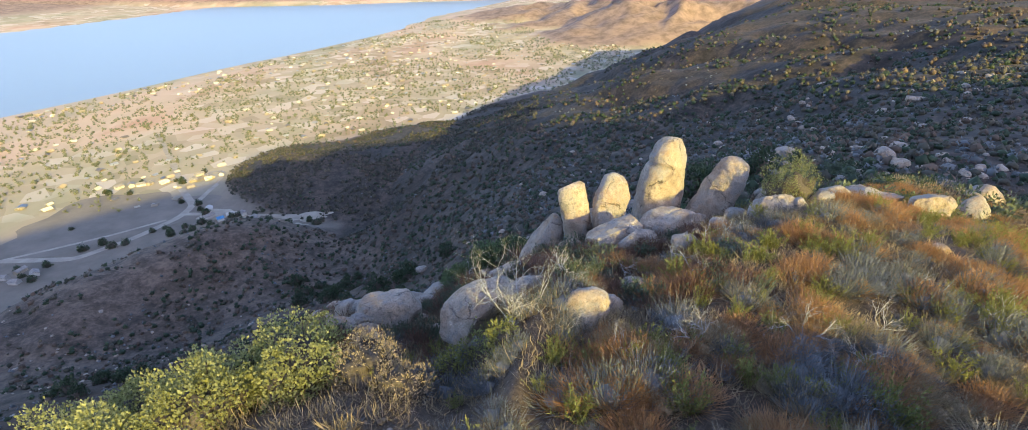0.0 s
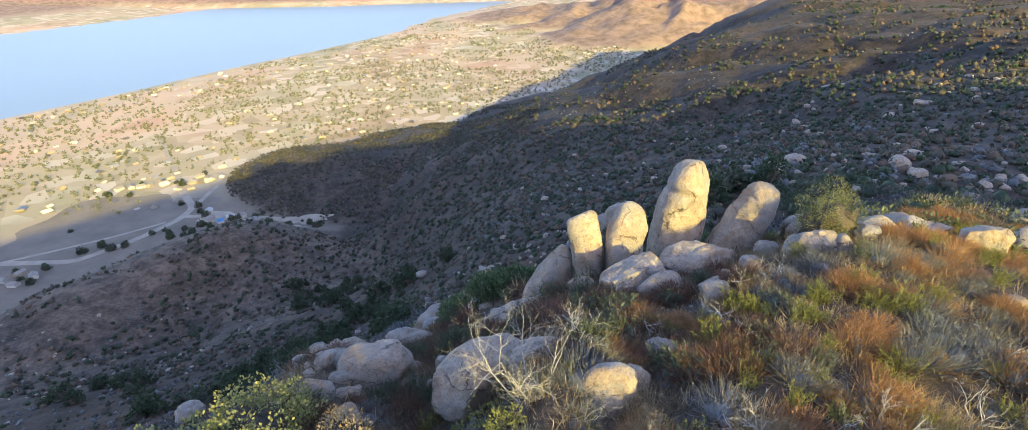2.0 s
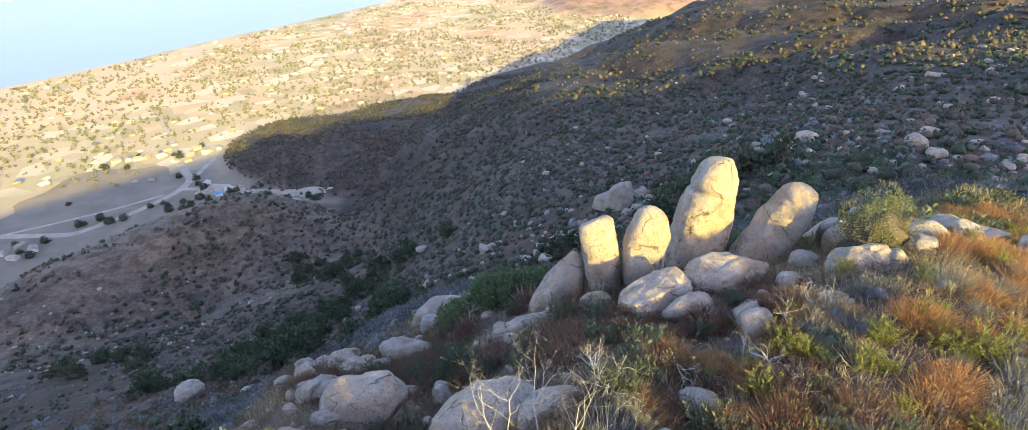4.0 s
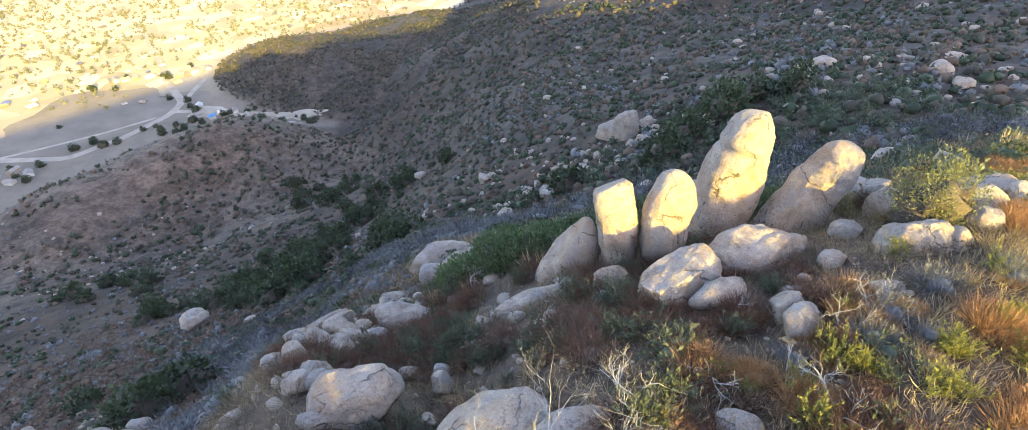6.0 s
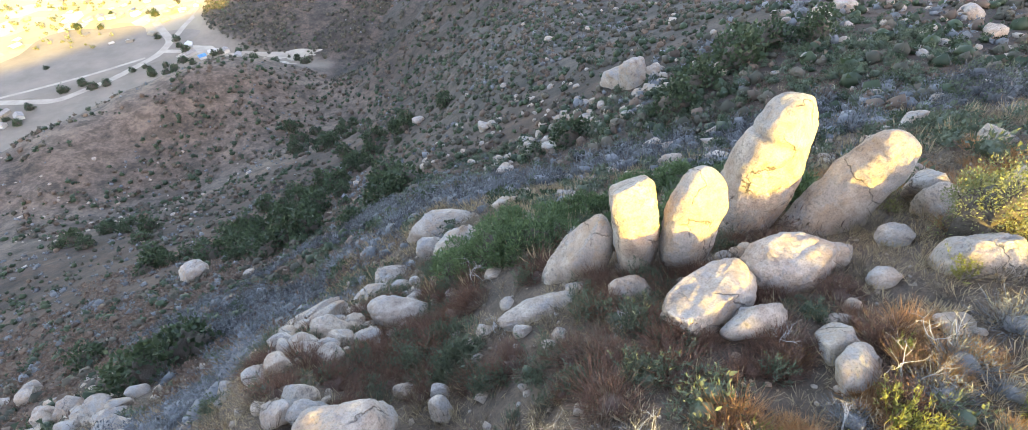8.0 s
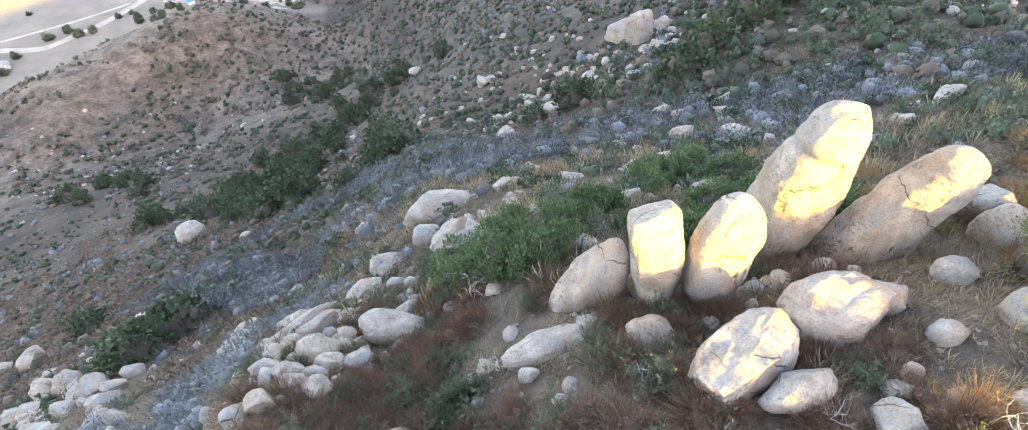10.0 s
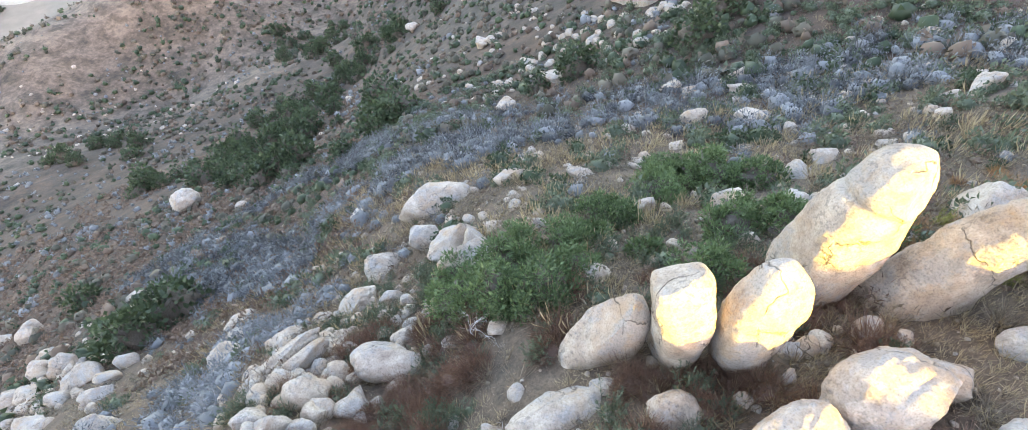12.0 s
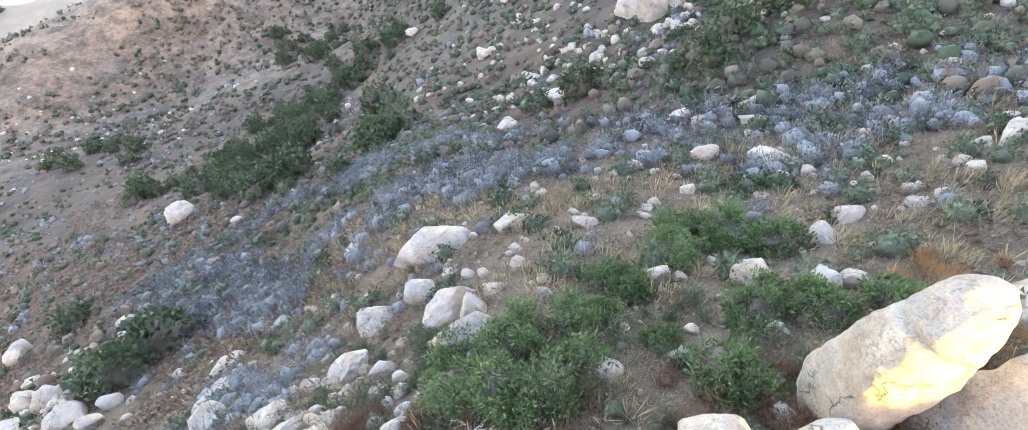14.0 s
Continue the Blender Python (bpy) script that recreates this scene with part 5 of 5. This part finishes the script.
# brush of the far slopes
x, y, z, r = fan_spread(rng, 36000, -66, 62, 60, 860, 0.85)
b = np.degrees(np.arctan2(x - CENTRE_X, y - CENTRE_Y))
thick = smooth_step(b, -20, -4)
keep = chance(0.34 + 0.5 * np.maximum(thick, 0.7 * smooth_step(r, 170, 260)) * smooth_step(r, 90, 170), rng) & (fractal(x, y, 60, 3, 261) + fractal(x, y, 12, 2, 263) * 0.6 > -0.5 - 0.3 * thick + 0.55 * smooth_step(r, 380, 520)) & (z < -8) & ((z > -226) | (inside_spur(x, y) > 6))
spots = places_of(x, y, z, keep, 0.8, 2.8, rng, 1 + 0.6 * smooth_step(r, 180, 380))
chaparral = [soft_dome(750 + k, 1.0, 0.75, 11, 0.32, 0.42, 1, 1, 0.85) for k in range(5)]
scatter_stuff("hillside_brush", chaparral, [q for k, q in enumerate(spots) if k % 5 < 2], FAR_BRUSH, "dark chaparral brush covering the shaded hillsides", "brush")
scatter_stuff("hillside_brush", chaparral, [q for k, q in enumerate(spots) if k % 5 == 2], RUSSET_BRUSH, "russet dry brush among the chaparral", "brush")
scatter_stuff("hillside_brush", chaparral, [q for k, q in enumerate(spots) if k % 5 > 2], OAK_LEAF, "dark evergreen brush over the shaded hillsides", "brush")
x, y = rng.uniform(-405, 0, 9000), rng.uniform(430, 960, 9000)
z = heights(x, y)
keep = (inside_spur(x, y) > 5) & (fractal(x, y, 40, 3, 265) > -0.35)
scatter_stuff("hillside_brush", [soft_dome(755 + k, 1.0, 0.75, 8, 0.34, 0.42, 1, 1, 0.85) for k in range(4)], places_of(x, y, z, keep, 2.0, 5.0, rng), FAR_BRUSH, "dark chaparral brush on the spur above the yards", "brush")
x, y, z, r = fan_spread(rng, 3800, -66, 62, 90, 600, 0.8)
keep = (fractal(x, y, 50, 3, 271) > -0.1) & (z < -12) & (z > -226)
scatter_stuff("pale_brush", [soft_dome(760 + k, 1.0, 0.75, 18, 0.30, 0.36, 2, 1, 0.85) for k in range(4)], places_of(x, y, z, keep, 0.8, 2.4, rng), GREY_TWIG, "pale grey brush scattered over the hillsides", "brush")
x, y, z = spread(rng, 3200, -34, 38, 33, 68)
keep = (fractal(x, y, 4, 3, 227) > -0.1)
scatter_stuff("brown_scrub", [soft_dome(765 + k, 1.1, 0.6, 80, 0.26, 0.06, 8, 1, 0.25) for k in range(5)], places_of(x, y, z, keep, 0.4, 1.2, rng), BROWN_BRUSH, "low brown dry scrub covering the bench", "scrub")
x, y, z = spread(rng, 1200, -12, 18, 13, 36)
keep = (fractal(x, y, 4, 3, 229) > -0.4) & (z < 8.9)
scatter_stuff("fine_brush", [fuzzy_arrays(785 + k, 1.0, 0.5, 46, 0.009, 40, 0.13, 0.022, 0.2, 1) for k in range(4)], places_of(x, y, z, keep, 0.4, 1.2, rng), BROWN_BRUSH, "fine brown dry brush on the shaded soil", "brush")
x, y, z, r = fan_spread(rng, 5000, -64, 62, 5, 85, 1.0)
keep = (fractal(x, y, 5, 3, 225) > -0.5) & (y > 33)
scatter_stuff("dry_brush", [fuzz_proto(770 + k, 1.0, 0.42, 26, 0.24, 0.09) for k in range(4)], places_of(x, y, z, keep, 0.5, 1.5, rng), DRY_BRUSH, "low grey-brown dry brush between rocks and bushes", "brush")


x, y, z, r = fan_spread(rng, 8000, -68, -22, 40, 190, 0.9)
keep = fractal(x, y, 18, 3, 235) > -0.45
scatter_stuff("slope_tufts", [soft_dome(795 + k, 1.0, 0.55, 12, 0.40, 0.22, 1, 1, 0.5) for k in range(4)], places_of(x, y, z, keep, 0.5, 1.8, rng), RED_BRUSH, "red-brown dry tufts over the bare slope", "scrub")


def chip_proto(seed):
    p, f = rock_points(2, np.random.default_rng(seed), 6, 0.12)
    return p * np.array([0.5, 0.42, 0.34]), f


CHIPS = [chip_proto(780 + k) for k in range(6)]
chips = []
for cx, cy, sx, sy, count, low, high in ((-54, 45, 7, 5, 60, 0.5, 1.7), (-42, 42, 6, 4, 50, 0.4, 1.4), (14, 104, 11, 8, 90, 0.7, 2.6), (-2, 106, 9, 9, 50, 0.6, 2.2), (-10, 31, 3, 3, 60, 0.3, 1.0), (-10, 33.5, 1.8, 1.8, 55, 0.5, 1.3), (-6.5, 36.5, 2.5, 2.5, 50, 0.3, 1.0), (-52, 47, 6, 4, 60, 0.7, 1.8), (-8, 37, 3, 4, 50, 0.3, 1.0),
                                         (3, 36, 9, 8, 60, 0.15, 0.6), (8, 31, 3, 2, 40, 0.12, 0.5), (15, 50, 12, 8, 70, 0.3, 1.2), (50, 75, 14, 12, 70, 0.6, 2.0), (60, 105, 18, 12, 60, 0.8, 2.6), (-250, 225, 45, 30, 110, 1.2, 3.6),
                                         (-5, 27, 4, 4, 60, 0.15, 0.6), (4, 28, 5, 3, 130, 0.04, 0.2), (10, 31, 3, 2, 80, 0.04, 0.22), (6, 49, 14, 8, 110, 0.3, 1.1), (-15, 45, 8, 8, 70, 0.3, 1.0), (6, 24, 7, 4, 50, 0.08, 0.3), (26, 60, 8, 8, 40, 0.4, 1.6), (-15, 135, 16, 14, 50, 0.8, 2.4), (150, 230, 60, 60, 60, 1.2, 4.5), (60, 250, 90, 60, 70, 1.2, 4.0)):
    for _ in range(count):
        px, py = cx + rng.normal() * sx, cy + rng.normal() * sy
        s = float(rng.uniform(low ** 0.5, high ** 0.5) ** 2)
        chips.append((px, py, height(px, py) + 0.06 * s, s, float(rng.uniform(0, 6.28))))
tagged(scatter_stuff("rubble", CHIPS, chips, GRANITE, "pale granite rubble strewn over the slopes", "rubble"))

# ---- the valley ----
def strip(name, line, wide, mat, label, lift=0.25):
    """A track draped over the ground along a line."""
    dense = []
    for (x0, y0), (x1, y1) in zip(line, line[1:]):
        n = max(2, int(math.hypot(x1 - x0, y1 - y0) / 4))
        dense += [(x0 + (x1 - x0) * k / n, y0 + (y1 - y0) * k / n) for k in range(n)]
    dense.append(line[-1])
    p = np.array(dense)
    for _ in range(5):
        p[1:-1] = (p[:-2] + 2 * p[1:-1] + p[2:]) / 4
    way = np.gradient(p, axis=0)
    way /= np.linalg.norm(way, axis=1)[:, None]
    side = np.stack([-way[:, 1], way[:, 0]], -1) * wide / 2
    rows = np.stack([p - side, p - side * 0.3, p + side * 0.3, p + side], 1).reshape(-1, 2)
    z = heights(rows[:, 0], rows[:, 1]) + lift
    i = np.arange(len(p) * 4).reshape(-1, 4)
    faces = np.concatenate([np.stack([i[:-1, k], i[1:, k], i[1:, k + 1], i[:-1, k + 1]], -1) for k in range(3)])
    ob = new(name, arrays_mesh(name, np.column_stack([rows, z]), faces, mat, True))
    return tagged(ob, label, "track", kind="structure")


def pad(name, x, y, long, wide, turn, mat, label):
    """A bare patch of levelled ground with a ragged rim."""
    n, rings = 40, 5
    vertices, faces = [], []
    q = radians(turn)
    for k in range(rings + 1):
        for j in range(n):
            a = 2 * math.pi * j / n
            rr = k / rings * (1 + 0.18 * math.sin(3 * a + x) + 0.10 * math.sin(7 * a + y))
            u, v = rr * long / 2 * math.cos(a), rr * wide / 2 * math.sin(a)
            px, py = x + u * math.cos(q) - v * math.sin(q), y + u * math.sin(q) + v * math.cos(q)
            vertices.append((px, py, height(px, py) + 0.2))
    for k in range(rings):
        for j in range(n):
            faces.append((k * n + j, k * n + (j + 1) % n, (k + 1) * n + (j + 1) % n, (k + 1) * n + j))
    return tagged(mesh_object(name, vertices, faces, mat, True), label, "bare ground", kind="structure")


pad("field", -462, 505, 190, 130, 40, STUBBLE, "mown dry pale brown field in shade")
strip("road", [(-500, 418), (-431, 423), (-402, 466), (-385, 512), (-387, 542), (-428, 587), (-470, 644), (-522, 710), (-600, 802)], 8, DIRT_ROAD, "pale dusty road into the valley")
strip("track", [(-387, 545), (-392, 580), (-394, 618), (-406, 645), (-424, 648), (-422, 630)], 6, DIRT_ROAD, "looping pale dirt track")
strip("track", [(-388, 520), (-340, 520), (-300, 512), (-245, 506)], 7, DIRT_ROAD, "pale dirt track past the yards")
strip("track", [(-520, 405), (-470, 440), (-431, 470), (-395, 505)], 4, DIRT_ROAD, "narrow pale dirt track beside a field")
pad("yard", -322, 482, 34, 20, 0, BARE_PAD, "pale bare earth yard")
pad("yard", -262, 486, 46, 22, 10, BARE_PAD, "pale bare earth yard")
pad("yard", -246, 507, 60, 18, 5, BARE_PAD, "pale bare earth yard")
pad("yard", -344, 520, 50, 26, 0, BARE_PAD, "pale bare earth yard")
pad("yard", -415, 622, 40, 40, 0, BARE_PAD, "pale bare earth yard")


def house_arrays(long, wide, tall):
    """Walls and a gabled roof with eaves, as two shapes."""
    a, b, e = long / 2, wide / 2, 0.5
    wall_v = [(-a, -b, -1), (a, -b, -1), (a, b, -1), (-a, b, -1), (-a, -b, tall), (a, -b, tall), (a, b, tall), (-a, b, tall), (-a, 0, tall + wide * 0.3), (a, 0, tall + wide * 0.3)]
    wall_f = [(0, 1, 5, 4), (1, 2, 6, 5), (2, 3, 7, 6), (3, 0, 4, 7), (4, 7, 8, 8), (5, 9, 6, 6)]
    roof_v, roof_f = [], []
    for s in (-1, 1):
        k = len(roof_v)
        for dz in (0.05, 0.3):
            roof_v += [(-a - e, s * (b + e), tall - 0.15 + dz), (a + e, s * (b + e), tall - 0.15 + dz), (a + e, 0, tall + wide * 0.3 + dz), (-a - e, 0, tall + wide * 0.3 + dz)]
        roof_f += [(k, k + 1, k + 2, k + 3), (k + 4, k + 5, k + 6, k + 7), (k, k + 1, k + 5, k + 4), (k, k + 3, k + 7, k + 4), (k + 1, k + 2, k + 6, k + 5)]
    return wall_v, wall_f, roof_v, roof_f


def house(x, y, long, wide, tall, turn, wall_mat, roof_mat, label):
    root = thing("house", label, "house", "houses at the foot of the hill")
    wall_v, wall_f, roof_v, roof_f = house_arrays(long, wide, tall)
    for name, v, f, mat in (("wall", wall_v, [[i for k, i in enumerate(q) if i not in q[:k]] for q in wall_f], wall_mat), ("roof", roof_v, roof_f, roof_mat)):
        mesh_object(name, v, f, mat).parent = root
    root.matrix_world = pose(x, y, height(x, y), 0, 0, turn)


rng = np.random.default_rng(801)
for x, y in ((-336, 506), (-352, 512), (-330, 516), (-318, 520), (-362, 530), (-412, 618), (-420, 626), (-428, 612), (-404, 634), (-432, 632), (-477, 602), (-486, 598), (-497, 596), (-462, 606), (-508, 590), (-463, 400), (-452, 382), (-470, 388), (-446, 396), (-300, 508)):
    tarp = (x, y) == (-336, 506)
    house(x, y, float(rng.uniform(6, 11)), float(rng.uniform(5, 7)), 2.7, float(rng.uniform(0, 180)), WHITE_WALL if rng.random() < 0.6 else TAN_WALL, BLUE_TARP if tarp else (WHITE_WALL if rng.random() < 0.25 else GREY_ROOF),
          "shed with a bright blue tarpaulin roof" if tarp else "small pale house at the foot of the hill")
spots = [(-513, 574), (-506, 570), (-481, 571), (-405, 549), (-382, 544), (-327, 513), (-322, 516), (-303, 517), (-296, 520), (-482, 482), (-372, 530), (-360, 520), (-352, 498), (-340, 494), (-392, 478), (-384, 486), (-375, 480), (-368, 470), (-356, 474),
         (-345, 470), (-402, 452), (-412, 446), (-425, 452), (-446, 410), (-455, 392), (-440, 386), (-470, 404), (-436, 440), (-280, 500), (-236, 498), (-225, 490), (-248, 478), (-438, 606), (-450, 612), (-490, 606), (-430, 640), (-318, 470), (-306, 474), (-294, 468), (-282, 472), (-270, 466), (-262, 470), (-330, 476), (-310, 492), (-296, 490), (-284, 494), (-352, 482), (-364, 488)]
for k, (x, y) in enumerate(spots):
    plant(copy_thing(OAKS[k % 3], Matrix()), x, y, float(rng.uniform(0, 360)), 0.5, float(rng.uniform(0.7, 1.25)))
x, y = rng.uniform(-1000, 250, 30000), rng.uniform(520, 2300, 30000)
z = heights(x, y)
keep = (z < -225) & (inside_spur(x, y) < 1) & (z > LAKE + 1.5) & (fractal(x, y, 260, 3, 281) + 0.5 * fractal(x, y, 60, 2, 283) > -0.25) & (rng.uniform(0, 1, 30000) < 0.55)
scatter_stuff("town_trees", [soft_dome(830 + k, 1.0, 0.75, 10, 0.5, 0.7, 1, 1) for k in range(4)], places_of(x, y, z, keep, 2.2, 6, rng), TOWN_LEAF, "sunlit trees between the houses of the valley town", "trees")
x, y = rng.uniform(-950, 250, 9000), rng.uniform(520, 2100, 9000)
z = heights(x, y)
keep = (z < -225) & (inside_spur(x, y) < 1) & (z > LAKE + 1.5) & (fractal(x, y, 320, 2, 291) > -0.2) & (rng.uniform(0, 1, 9000) < 0.16)
wall_v, wall_f, roof_v, roof_f = house_arrays(1.3, 0.9, 0.32)
spots = places_of(x, y, z, keep, 2.2, 4.6, rng)
block = (np.array(wall_v + roof_v) * np.array([1, 1, 0.9]), np.array([q for q in wall_f if q[2] != q[3]] + [tuple(i + len(wall_v) for i in q) for q in roof_f]))
scatter_stuff("town_houses", [block], spots[::2], WHITE_WALL, "pale sunlit houses of the valley town", "houses")
scatter_stuff("town_roofs", [block], spots[1::2], TAN_WALL, "tan sunlit houses of the valley town", "houses")
